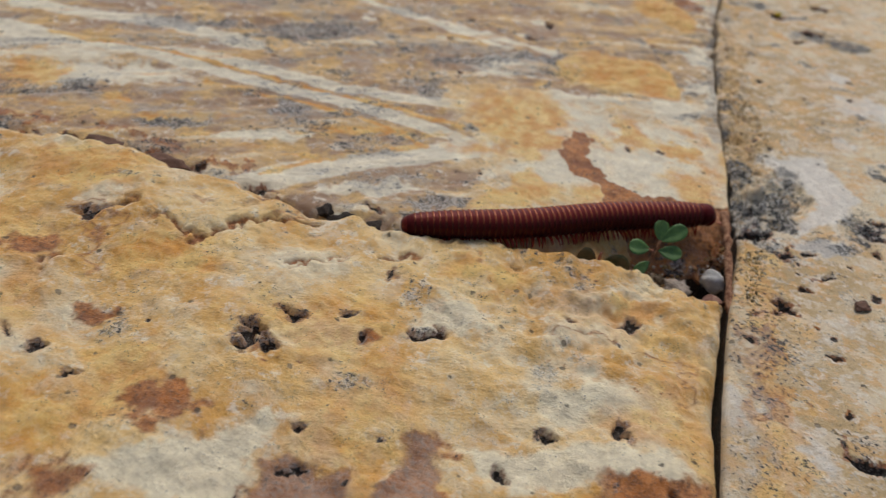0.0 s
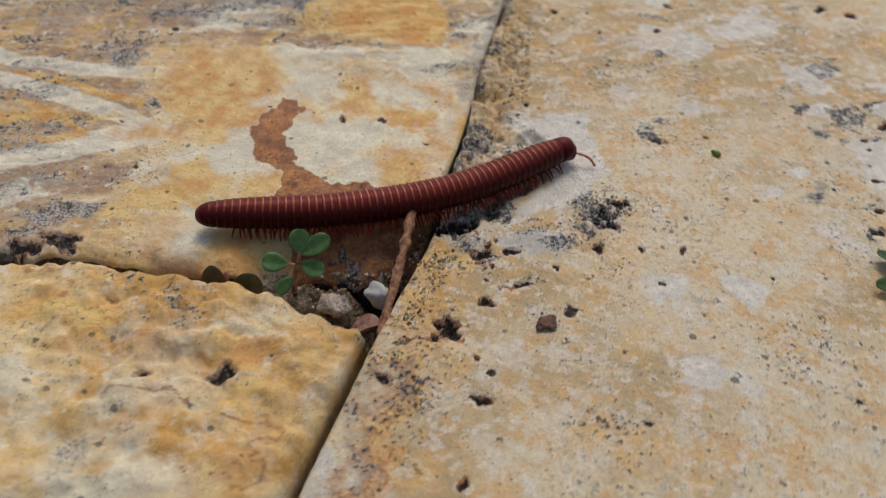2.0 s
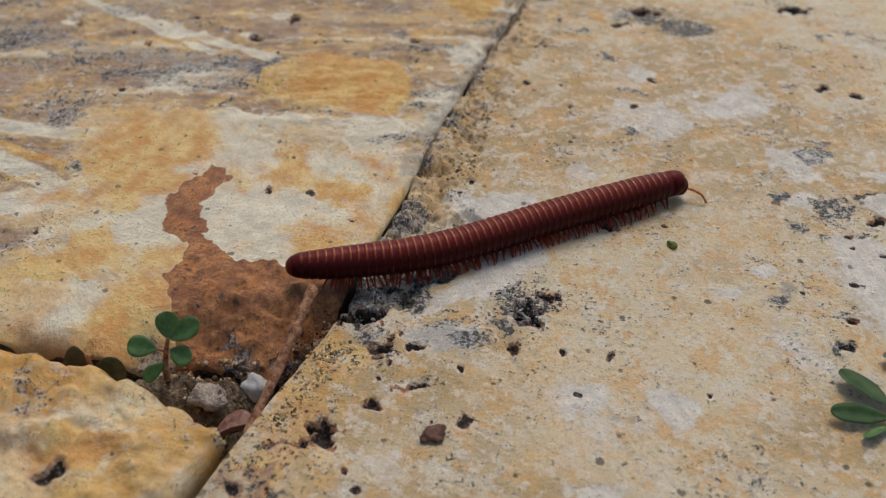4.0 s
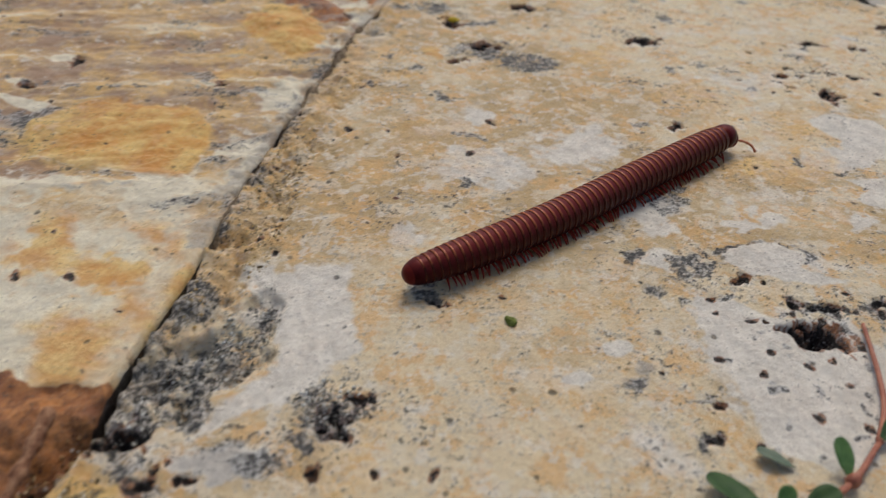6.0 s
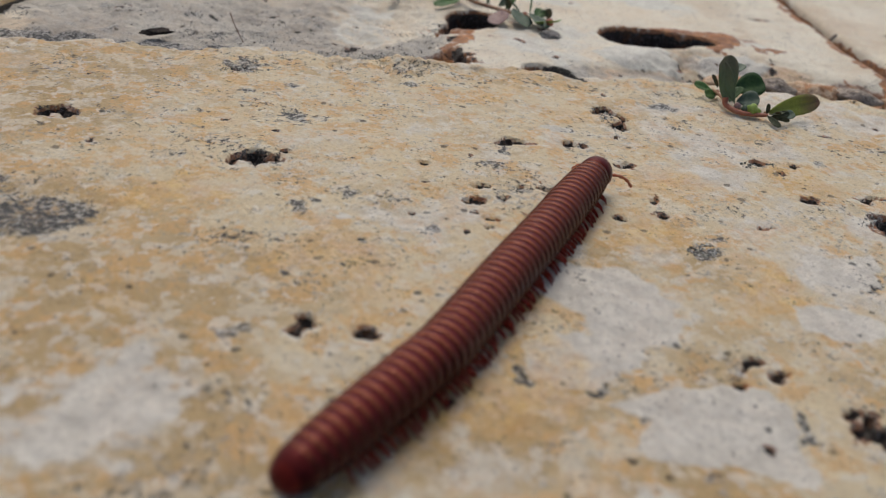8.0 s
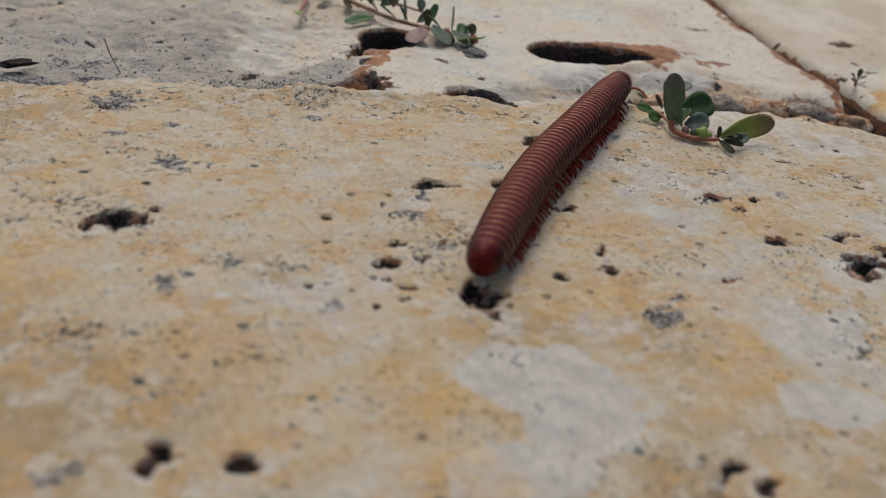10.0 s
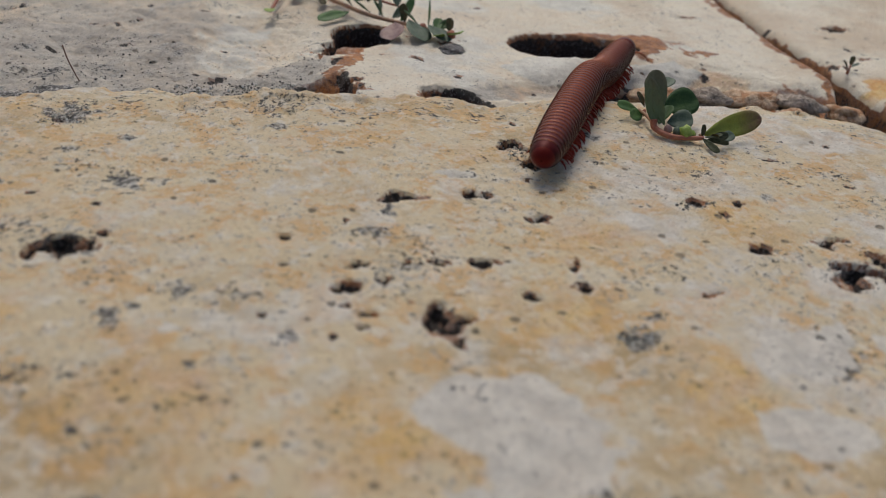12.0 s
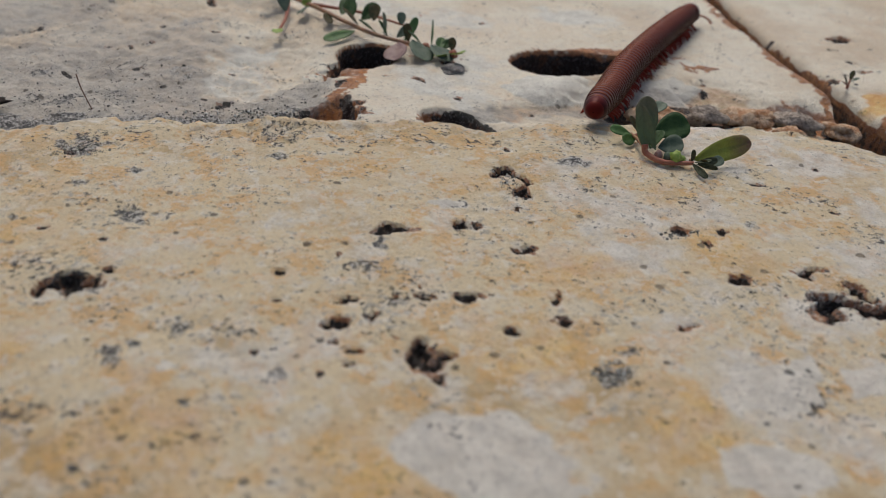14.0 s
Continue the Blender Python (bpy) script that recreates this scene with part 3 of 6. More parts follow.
        f.masks["ochre"] *= 1 - 0.8 * chalky
    for outline in (
            [(-24.0, -92), (-24.0, -85.2), (-21.6, -83.4), (-17.1, -85.5), (-13.3, -84.1), (-12.3, -92)],
            [(-11.5, -90), (-10.8, -86), (-7.8, -84.2), (-7.5, -77.4), (-3.3, -76.3), (-2.1, -82.5), (-2.8, -90)]):
        brown = f.patch("rust", outline, 0.9, 0.8, 0.9)
        f.patch("grey", outline, 0.5, 0.8, 0.9)
        for key in ("pale", "ochre"):
            f.masks[key] *= 1 - 0.9 * brown
    f.pit(-29.0, -64.5, 3.2, 1.6, 150, 2.0)
    vein = np.abs(fbm(f.x, f.y * 1.3, 20, 77, 5))
    f.masks["rust"] = np.maximum(f.masks["rust"], 0.75 * (1 - step(0.0, 0.07, vein)) * step(-0.2, 0.5, fbm(f.x, f.y, 26, 78, 3)))
    f.fissure([(-63, -57), (-62, -48.5), (-61, -42), (-55.5, -40.5), (-49, -43), (-43, -46), (-37.5, -40.5), (-34, -36.5), (-26.5, -36.7)], 0.9, 1.1)
    f.fissure([(-30, -53), (-21.5, -44), (-11, -40.5), (-4, -42.3), (5.5, -38)], 0.7, 0.7)
    f.fissure([(-30, -65.5), (-26, -70), (-17, -69.3), (-2, -64), (5.6, -58.7), (15.5, -60), (28, -63), (38, -61.5)], 0.3, 0.12)
    f.pit(23.5, -86, 6.8, 3.4, 8, 6.0)
    f.rust(24, -81, 8.0, 2.6, 8)
    f.scatter(14, -110, 34, -110, -40, 0.6, 3)


def marks_banded(f):
    f.dark = 0.85
    # fine strata along the bands, brown and grey above, blotched cream and orange towards the joint
    u, v = f.x * 0.955 + f.y * 0.295, f.y * 0.955 - f.x * 0.295
    strata = 1.25 * fbm(u * 0.14, v + 0.9 * f.wy, 3.6, 61, 5)
    lively = step(-14, 8, f.x + 0.2 * f.y - 0.35 * np.maximum(f.y - 20, 0) + 5 * f.wx) * (1 - step(20, 33, f.y + 0.12 * (f.x - 20) + 2.5 * f.wy))
    f.tone = np.clip(0.40 + 0.55 * strata * (1 - 0.6 * lively) + 0.35 * lively, 0, 1)
    f.masks["pale"] = np.maximum(0.75 * step(0.35, 0.9, strata) * (1 - lively), lively * (0.62 + 0.55 * step(-0.2, 0.4, fbm(f.x, f.y, 15, 62, 5))))
    f.masks["ochre"] = np.maximum(0.6 * step(0.3, 0.8, fbm(u * 0.2, v, 4.0, 63, 4)) * (1 - lively), lively * (1.0 * step(-0.45, 0.55, fbm(f.x, f.y, 11, 64, 5)) + 0.25 * step(0.2, 0.8, fbm(f.x, f.y, 5, 109, 4))))
    f.masks["lichen"] = 0.5 * step(0.0, 0.6, fbm(u * 0.3, v, 6.0, 65, 4)) * (1 - lively)
    f.masks["rust"] = 0.3 * step(0.3, 0.8, fbm(u * 0.2, v, 5.0, 66, 4)) * (1 - lively)
    crumbs = (1 - step(2, 9, seam(f.y) - f.x + 2 * f.wx)) * step(14, 30, f.y)
    f.masks["pale"] = np.maximum(f.masks["pale"], 0.8 * crumbs * step(-0.2, 0.5, fbm(f.x, f.y, 5, 67, 4)))
    f.z += crumbs * 0.9 * fbm(f.x, f.y, 3.5, 68, 4)
    f.masks["grey"] = 0.6 * step(0.35, 0.8, fbm(u * 0.12, v + f.wy, 2.4, 60, 4)) * (1 - lively)
    f.z += (0.4 * strata + 0.35 * fbm(u * 0.4, v, 3.0, 59, 4)) * (1 - lively)
    f.band([(-42, -23), (-36, -17.5), (-27, -12), (-11, -4.6), (0, 1)], 3.8, "pale", 2.0, 0.3)
    f.band([(-50, -6.5), (-42, -4), (-35, -2.2)], 1.6, "pale", 2.0, 0.4)
    f.band([(0, 1), (-6.4, 4.3), (-26, 11), (-44, 16), (-66, 23), (-91, 28), (-113, 33)], 2.1, "pale", 1.7, 0.3)
    f.band([(1, 18), (-13, 17), (-32, 19), (-52, 25.4), (-65, 27.8), (-84, 26), (-113, 30)], 2.1, "pale", 1.7, 0.3)
    f.band([(-25, 67), (-10, 60.5), (16, 52)], 1.5, "pale", 1.6, 0.4)
    f.band([(-60, 82), (-36, 72), (-16, 62), (5, 51)], 1.4, "pale", 1.4, 0.4)
    f.band([(-113, 44), (-75, 42), (-55, 36)], 3.4, "pale", 1.1)
    f.band([(-40, -18.5), (-27, -8), (-11, -1), (-26, 7), (-60, 16)], 0.9, "ochre")
    f.band([(-100, 31), (-62, 25), (-30, 15), (-5, 8)], 1.0, "ochre")
    f.band([(-110, -6), (-70, -8), (-45, -17)], 2.2, "rust", 0.55, 2.5)
    f.band([(-110, 60), (-60, 62), (-20, 48), (20, 46)], 3.5, "grey", 0.55)
    f.band([(-90, 2), (-60, 0), (-34, 6)], 3.0, "grey", 0.5)
    f.ochre(33.9, 49.1, 12.1, 8.6, 6)
    f.ochre(40.5, 43.1, 7.4, 4.8, 8)
    f.ochre(30.9, 40.4, 9.5, 3.5, 10)
    f.ochre(32.0, 16.7, 5.5, 4.8, 146)
    f.ochre(41.8, 12.7, 5.5, 4.0, 4)
    f.ochre(8.0, 5.5, 4.6, 3.0, 176)
    f.ochre(9.7, -11.3, 8.4, 4.3, 85)
    f.ochre(5.4, -16.4, 6.5, 3.4, 16)
    f.ochre(-95.1, 11.1, 7.4, 6.2, 148)
    f.ochre(-73.4, 1.0, 5.5, 3.7, 116)
    f.ochre(-59.3, -0.4, 14.3, 1.9, 13)
    f.ochre(-24.3, 0.8, 18.4, 1.8, 13)
    f.ochre(4.5, 8.7, 6.2, 4.6, 144)
    f.ochre(-33.5, -10.2, 6.4, 1.7, 13)
    f.pale(29.0, 1.8, 8.0, 6.4, 138)
    f.pale(39.0, -1.3, 7.9, 6.7, 161)
    f.pale(44.7, 2.9, 6.9, 5.7, 177)
    f.pale(46.8, 22.4, 7.2, 5.7, 110)
    f.pale(16.3, -17.1, 8.5, 2.1, 9)
    f.pale(24.8, -19.6, 6.0, 1.4, 117)
    f.pale(22.6, 28.9, 12.0, 3.1, 10)
    f.pale(33.6, -2.3, 9.4, 6.7, 43)
    f.pale(-41.8, -4.9, 6.7, 2.2, 13)
    f.pale(15.1, 3.1, 14.7, 3.5, 87)
    f.pale(-101.6, 25.6, 10.7, 5.5, 13)
    f.pale(-79.4, 13.9, 18.6, 6.1, 14)
    f.pale(-19.5, -18.2, 11.5, 2.3, 12)
    f.pale(4.8, 39.5, 8.6, 6.0, 30)
    f.pale(53.4, 43.5, 8.7, 4.2, 101)
    f.pale(53.9, 64.8, 6.5, 3.5, 99)
    f.pale(42.3, 26.6, 18.2, 5.1, 80)
    f.lichen(-40.4, 6.6, 5.0, 4.4, 97)
    f.lichen(-51.1, 34.9, 3.1, 1.8, 102)
    f.lichen(-22.9, 47.1, 3.4, 2.2, 90)
    f.lichen(14.8, 34.0, 3.1, 1.6, 82)
    f.lichen(-18.9, 29.1, 2.3, 1.0, 94)
    f.lichen(-71.7, 44.2, 20.0, 4.8, 16)
    f.lichen(-42.3, 47.4, 18.1, 7.6, 17)
    f.lichen(-2.0, 41.9, 15.5, 3.1, 16)
    f.lichen(-82.9, 7.5, 6.8, 5.6, 176)
    f.lichen(-6.9, -20.3, 8.3, 2.6, 12)
    f.lichen(-10.6, -24.7, 4.0, 1.8, 13)
    f.lichen(-61.7, -3.4, 13.0, 2.3, 13)
    f.lichen(13.3, 48.0, 15.4, 2.9, 10)
    f.lichen(37.7, 68.0, 3.6, 3.2, 177)
    f.lichen(-12.2, 22.3, 7.1, 5.0, 150)
    f.lichen(-1.9, 8.0, 3.4, 2.4, 143)
    f.band([(seam(v) - 0.8, v) for v in range(20, 140, 12)], 2.2, "grey", 0.6, 1.5)
    f.ochre(8, 6, 8.0, 6.0, 60, 0.8)
    f.ochre(33, 13, 6.5, 4.5, 20, 0.9)
    f.ochre(12, 20, 8.0, 4.0, 20, 0.8)
    f.ochre(10, -13, 9.0, 4.0, 15, 0.85)
    f.patch("pale", [(24, 17), (30, 5), (27, -2), (33, -6), (41, -8), (50, -4), (50, 8), (44, 9), (38, 4), (31, 12)], 1.05, 1.2, 1.0)
    corner = f.patch("rust", [(23, -3), (27, -5), (32, -8), (38, -7), (42, -9.5), (47, -8.5), (54, -4), (54, -30), (31, -30), (26, -19), (22, -13), (24, -9)], 1.2, 0.5, 0.9)
    f.patch("rust", [(19.5, 14), (22.5, 11), (21.5, 4), (24.5, -3), (23, -6), (17.5, -4.5), (16, 3), (17.5, 8)], 1.0, 0.6, 0.9)
    f.masks["lichen"] *= 1 - 0.8 * corner
    f.masks["grey"] *= 1 - 0.8 * corner
    f.ochre(33.8, -13.3, 4.0, 3.0, 20)
    for key in ("pale", "ochre"):
        f.masks[key] *= np.clip(1 - 0.9 * f.masks["rust"], 0, 1)
    # a smooth orange block with a pale lower rim
    block = step(-0.6, 0.6, f.inside([(19, 38.5), (16.5, 48), (23, 55), (41, 57), (46, 50), (46, 42), (45.5, 34.5), (32, 35), (23, 37)], 0.5))
    for key in ("lichen", "rust", "grey", "pale"):
        f.masks[key] = f.masks[key] * (1 - block) - 0.35 * block
    f.masks["ochre"] = np.maximum(f.masks["ochre"], (0.7 + 0.7 * step(-0.4, 0.5, fbm(f.x, f.y * 1.5, 9, 110, 4))) * block)
    f.z += 0.5 * block
    f.band([(21, 37.8), (34, 35.8), (46.5, 35.0)], 1.0, "pale", 1.3, 0.6)
    f.band([(-30, 45), (0, 39), (18, 35)], 0.7, "lichen", 0.7, 1.2)
    f.band([(-60, 60), (-20, 66), (14, 60), (30, 62)], 0.8, "lichen", 0.7, 1.5)
    for x, y, a in ((8, 60, 2.6), (-12, 52, 2.2), (12, 70, 3.0), (-30, 58, 2.4), (40, 66, 2.4)):
        f.pale(x, y, a, a * 0.6, 170, 1.3)
        f.pit(x + a, y - 0.4, a * 0.6, a * 0.4, 170, 1.2)
    # farther along the joint the edge is broken: an orange lump, rust, white crumbs and a dark pocket
    lump_in = f.inside([(46, 84), (52, 79), (58, 83), (59, 90), (56, 99), (50, 104), (44, 104), (40, 94)], 1.2)
    lump_w = step(-0.8, 1.2, lump_in)
    for key in ("pale", "lichen", "grey", "rust"):
        f.masks[key] *= 1 - 0.85 * lump_w
    f.masks["ochre"] = np.maximum(f.masks["ochre"], 1.0 * lump_w)
    f.z += 1.2 * lump_w * np.clip(lump_in / 5, 0, 1)
    f.patch("rust", [(46, 106), (52, 104), (57, 98), (61, 97), (60, 105), (56, 109), (49, 110)], 1.0, 1.0, 1.2)
    f.patch("rust", [(58, 113), (66, 110), (68, 113), (62, 116), (57, 116)], 0.9, 1.0, 1.2)
    f.pale(60, 108, 5.5, 3.0, 20, 1.2)
    f.pale(64, 101, 3.5, 3.0, 60, 1.3)
    f.pale(59, 87, 4.0, 2.2, 70, 1.1)
    f.pale(64, 117, 4.0, 2.0, 10, 1.4)
    f.pit(61, 101.5, 1.6, 1.0, 20, 1.4)
    f.pit(63, 120, 3.0, 1.8, 10, 2.2)
    f.rust(66, 93, 4, 3, 60)
    r = np.random.RandomState(21)
    for _ in range(12):
        x = r.uniform(-90, 4)
        f.pit(x, banded_edge(x) + r.uniform(0.5, 5), r.uniform(1.2, 3.2), r.uniform(0.6, 1.4), 165, 1.2)
    f.scatter(30, -115, 20, 30, 90, 0.4, 5)
    f.scatter(12, -20, 50, -25, 60, 0.35, 6)
    # the corner by the open joint has broken away into a rough slope
    rim = f.y - banded_edge(f.x)
    slope = step(19, 28, f.x) * (1 - step(2, 10, rim + 2.0 * fbm(f.x, f.y, 6, 69, 4)))
    f.z -= slope * (4.2 - 1.6 * fbm(f.x, f.y, 4.5, 70, 5))
    f.z += np.minimum(f.masks["rust"], 1) * step(23, 28, f.x) * (0.6 * fbm(f.x, f.y, 9, 79, 3) + 0.7 * fbm(f.x, f.y, 1.8, 111, 4) - 0.9 * step(0.35, 0.8, fbm(f.x, f.y, 5, 124, 4)))
    f.masks["lichen"] = np.maximum(f.masks["lichen"], 0.8 * slope * step(-0.1, 0.5, fbm(f.x, f.y, 6, 80, 4)))
    f.masks["ochre"] = np.maximum(f.masks["ochre"], 0.6 * slope * step(0.1, 0.6, fbm(f.x, f.y, 5, 96, 4)))
    f.masks["grime_and_shade"] = np.maximum(f.masks["grime_and_shade"], 0.6 * slope * step(0.3, 0.8, fbm(f.x, f.y, 4, 97, 4)))


def marks_main(f):
    f.masks["pale"] = (0.62 - 0.2 * step(8, 36, f.y) * (1 - step(90, 175, f.x))) * step(0.25, 0.85, fbm(f.x, f.y, 10, 81, 5))
    f.masks["ochre"] = (0.34 + 0.06 * step(105, 145, f.x)) * step(0.0, 0.7, fbm(f.x, f.y, 11, 82, 5))
    f.masks["lichen"] = 0.40 * step(0.35, 0.95, fbm(f.x, f.y, 7, 83, 5))
    f.tone = np.clip(f.tone + 0.25 * step(-0.5, 0.5, fbm(f.x, f.y, 45, 86, 3)) - 0.05 - 0.42 * step(8, 36, f.y) * (1 - step(90, 185, f.x + 12 * fbm(f.x, f.y, 30, 89, 3))) + 0.35 * step(35, 105, f.y + 0.3 * (f.x - 150)), 0, 1)
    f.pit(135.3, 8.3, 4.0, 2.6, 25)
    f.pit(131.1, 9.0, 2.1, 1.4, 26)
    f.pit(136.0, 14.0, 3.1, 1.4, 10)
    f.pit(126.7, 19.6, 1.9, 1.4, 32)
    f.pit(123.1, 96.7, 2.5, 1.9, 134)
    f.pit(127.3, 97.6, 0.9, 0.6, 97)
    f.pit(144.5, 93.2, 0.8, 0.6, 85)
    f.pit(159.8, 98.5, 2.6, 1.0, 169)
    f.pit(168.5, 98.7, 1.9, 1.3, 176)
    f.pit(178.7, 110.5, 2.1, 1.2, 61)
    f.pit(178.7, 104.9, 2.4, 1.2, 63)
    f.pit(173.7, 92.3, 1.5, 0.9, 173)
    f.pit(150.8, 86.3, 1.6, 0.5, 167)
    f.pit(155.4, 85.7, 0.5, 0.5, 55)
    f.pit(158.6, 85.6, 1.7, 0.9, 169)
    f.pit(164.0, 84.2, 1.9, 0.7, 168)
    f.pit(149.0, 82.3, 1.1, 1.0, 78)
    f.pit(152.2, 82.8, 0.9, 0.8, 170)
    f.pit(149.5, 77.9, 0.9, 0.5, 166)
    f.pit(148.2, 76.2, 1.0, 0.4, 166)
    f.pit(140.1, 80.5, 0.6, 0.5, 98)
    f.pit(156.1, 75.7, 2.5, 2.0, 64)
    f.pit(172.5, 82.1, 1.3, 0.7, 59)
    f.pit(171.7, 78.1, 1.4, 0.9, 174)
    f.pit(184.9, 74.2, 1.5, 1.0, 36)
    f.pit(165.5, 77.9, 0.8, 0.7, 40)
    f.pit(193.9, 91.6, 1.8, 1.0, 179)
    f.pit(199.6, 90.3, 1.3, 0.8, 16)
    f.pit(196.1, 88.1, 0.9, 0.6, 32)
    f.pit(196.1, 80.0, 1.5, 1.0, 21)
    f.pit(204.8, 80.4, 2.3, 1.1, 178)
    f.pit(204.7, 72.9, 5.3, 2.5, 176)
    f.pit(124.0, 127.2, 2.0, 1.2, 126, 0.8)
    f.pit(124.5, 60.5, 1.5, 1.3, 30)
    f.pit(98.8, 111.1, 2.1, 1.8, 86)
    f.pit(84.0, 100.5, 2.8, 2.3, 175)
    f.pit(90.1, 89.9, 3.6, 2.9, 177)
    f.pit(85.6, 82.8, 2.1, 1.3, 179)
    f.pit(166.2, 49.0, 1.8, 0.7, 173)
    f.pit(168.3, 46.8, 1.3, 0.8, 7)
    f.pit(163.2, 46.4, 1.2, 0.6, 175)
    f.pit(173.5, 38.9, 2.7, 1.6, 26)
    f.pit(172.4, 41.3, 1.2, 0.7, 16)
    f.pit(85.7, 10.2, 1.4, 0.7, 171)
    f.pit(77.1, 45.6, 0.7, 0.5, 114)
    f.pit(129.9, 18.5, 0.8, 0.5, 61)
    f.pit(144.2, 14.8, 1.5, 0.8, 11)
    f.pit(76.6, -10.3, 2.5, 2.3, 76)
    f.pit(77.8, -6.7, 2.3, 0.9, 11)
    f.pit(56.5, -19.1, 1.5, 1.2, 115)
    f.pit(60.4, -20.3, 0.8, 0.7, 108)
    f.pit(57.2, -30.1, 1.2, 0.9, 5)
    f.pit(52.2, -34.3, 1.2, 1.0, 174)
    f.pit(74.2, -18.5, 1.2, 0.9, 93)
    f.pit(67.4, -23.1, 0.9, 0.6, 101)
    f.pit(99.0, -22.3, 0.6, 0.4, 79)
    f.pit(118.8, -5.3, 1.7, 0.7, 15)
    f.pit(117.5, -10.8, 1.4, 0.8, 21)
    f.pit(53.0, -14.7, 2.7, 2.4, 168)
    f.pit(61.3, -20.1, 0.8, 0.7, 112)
    f.pit(80.7, -17.6, 0.8, 0.6, 89)
    f.pit(56.6, -40.8, 0.6, 0.5, 133)
    f.pit(52.2, -35.2, 2.0, 1.9, 18)
    f.pit(57.6, -48.1, 1.3, 0.9, 8)
    f.pit(56.2, -59.7, 1.1, 0.8, 92)
    f.pit(44.9, -45.7, 1.0, 0.7, 3)
    f.pit(48.6, -45.5, 0.9, 0.7, 4)
    f.pit(53.5, -77.8, 2.4, 1.7, 41)
    f.lichen(117.5, -3.7, 3.1, 1.2, 7)
    f.lichen(120.0, 21.0, 4.0, 3.0, 53)
    f.lichen(124.3, 14.7, 2.9, 2.0, 25)
    f.lichen(111.7, 22.8, 2.2, 1.8, 49)
    f.lichen(117.1, -10.9, 2.2, 1.3, 13)
    f.lichen(126.4, 7.7, 1.6, 0.9, 66)
    f.lichen(130.9, 3.0, 1.8, 1.2, 35)
    f.lichen(118.5, 60.9, 2.0, 1.3, 5)
    f.lichen(157.5, 96.2, 1.7, 1.0, 72)
    f.lichen(204.0, 73.1, 6.2, 3.3, 0)
    f.lichen(125.1, 128.7, 4.1, 3.4, 117)
    f.lichen(204.8, 91.0, 1.5, 0.9, 36)
    f.lichen(172.6, 69.1, 2.0, 1.5, 37)
    f.lichen(176.0, 71.8, 1.5, 0.7, 171)
    f.lichen(148.3, 119.3, 2.6, 1.3, 169)
    f.lichen(124.4, 118.4, 1.7, 1.2, 158)
    f.lichen(130.7, 109.3, 3.4, 2.8, 109)
    f.lichen(117.1, 111.5, 1.4, 1.0, 113)
    f.lichen(130.5, 120.3, 1.3, 1.0, 102)
    f.lichen(190.3, 111.4, 3.4, 2.1, 179)
    f.lichen(133.8, 86.2, 1.9, 1.6, 105)
    f.lichen(126.5, 83.2, 1.7, 1.3, 127)
    f.lichen(129.0, 83.8, 1.1, 0.9, 126)
    f.lichen(141.2, 77.0, 2.1, 1.1, 164)
    f.lichen(124.1, 69.3, 0.9, 0.5, 98)
    f.lichen(133.3, 74.7, 1.2, 1.0, 148)
    f.lichen(153.2, 92.6, 1.9, 1.6, 171)
    f.lichen(96.6, 83.2, 3.5, 3.4, 120)
    f.lichen(102.7, 83.4, 2.7, 2.6, 79)
    f.lichen(83.6, 66.6, 3.5, 2.6, 107)
    f.lichen(87.8, 38.4, 2.1, 1.2, 102)
    f.lichen(119.3, 34.7, 2.6, 2.2, 13)
    f.lichen(122.0, 39.9, 1.7, 0.9, 1)
    f.lichen(143.7, 14.7, 3.0, 1.6, 6)
    f.lichen(153.6, 31.8, 4.6, 1.9, 63)
    f.lichen(87.2, 15.2, 2.1, 1.3, 168)
    f.lichen(79.9, 107.5, 5.1, 3.3, 100)
    f.lichen(118.4, 13.1, 1.4, 1.3, 52)
    f.lichen(89.0, 52.7, 3.5, 1.3, 179)
    f.lichen(89.8, 87.6, 6.4, 4.9, 8)
    f.lichen(100.3, 82.4, 4.2, 3.2, 12)
    f.lichen(110.1, -1.7, 2.8, 1.9, 8)
    f.lichen(120.2, 36.6, 3.7, 2.2, 9)
    f.lichen(136.1, 14.0, 4.0, 2.2, 10)
    f.lichen(83.3, 11.5, 3.0, 2.6, 111)
    f.lichen(54.6, -5.5, 4.9, 4.4, 174)
    f.lichen(59.0, -10.1, 4.3, 3.3, 7)
    f.lichen(52.6, -13.0, 4.1, 3.4, 117)
    f.lichen(63.7, -15.5, 4.5, 1.9, 10)
    f.lichen(76.1, -9.3, 5.8, 3.9, 14)
    f.lichen(54.1, -18.8, 2.3, 2.1, 162)
    f.lichen(50.7, -35.9, 3.0, 1.7, 6)
    f.lichen(63.2, -25.6, 2.8, 1.1, 10)
    f.lichen(114.8, 15.0, 2.6, 1.4, 18)
    f.lichen(72.1, -13.4, 3.0, 1.3, 11)
    f.lichen(55.1, -32.5, 1.7, 1.2, 4)
    f.lichen(54.6, -28.9, 2.6, 1.8, 180)
    f.lichen(52.2, -34.8, 3.7, 1.9, 5)
    f.lichen(52.4, -37.3, 3.1, 2.6, 8)
    f.lichen(56.3, -22.5, 2.7, 2.5, 74)
    f.lichen(108.8, -2.9, 2.4, 1.6, 23)
    f.lichen(57.2, -66.3, 7.4, 5.0, 25)
    f.lichen(45.1, -52.8, 9.1, 4.4, 73)
    f.pale(158.8, 61.7, 6.4, 3.7, 169)
    f.pale(160.9, 58.2, 5.3, 2.2, 167)
    f.pale(128.9, 0.9, 5.5, 3.9, 36)
    f.pale(133.6, -1.5, 6.2, 4.2, 33)
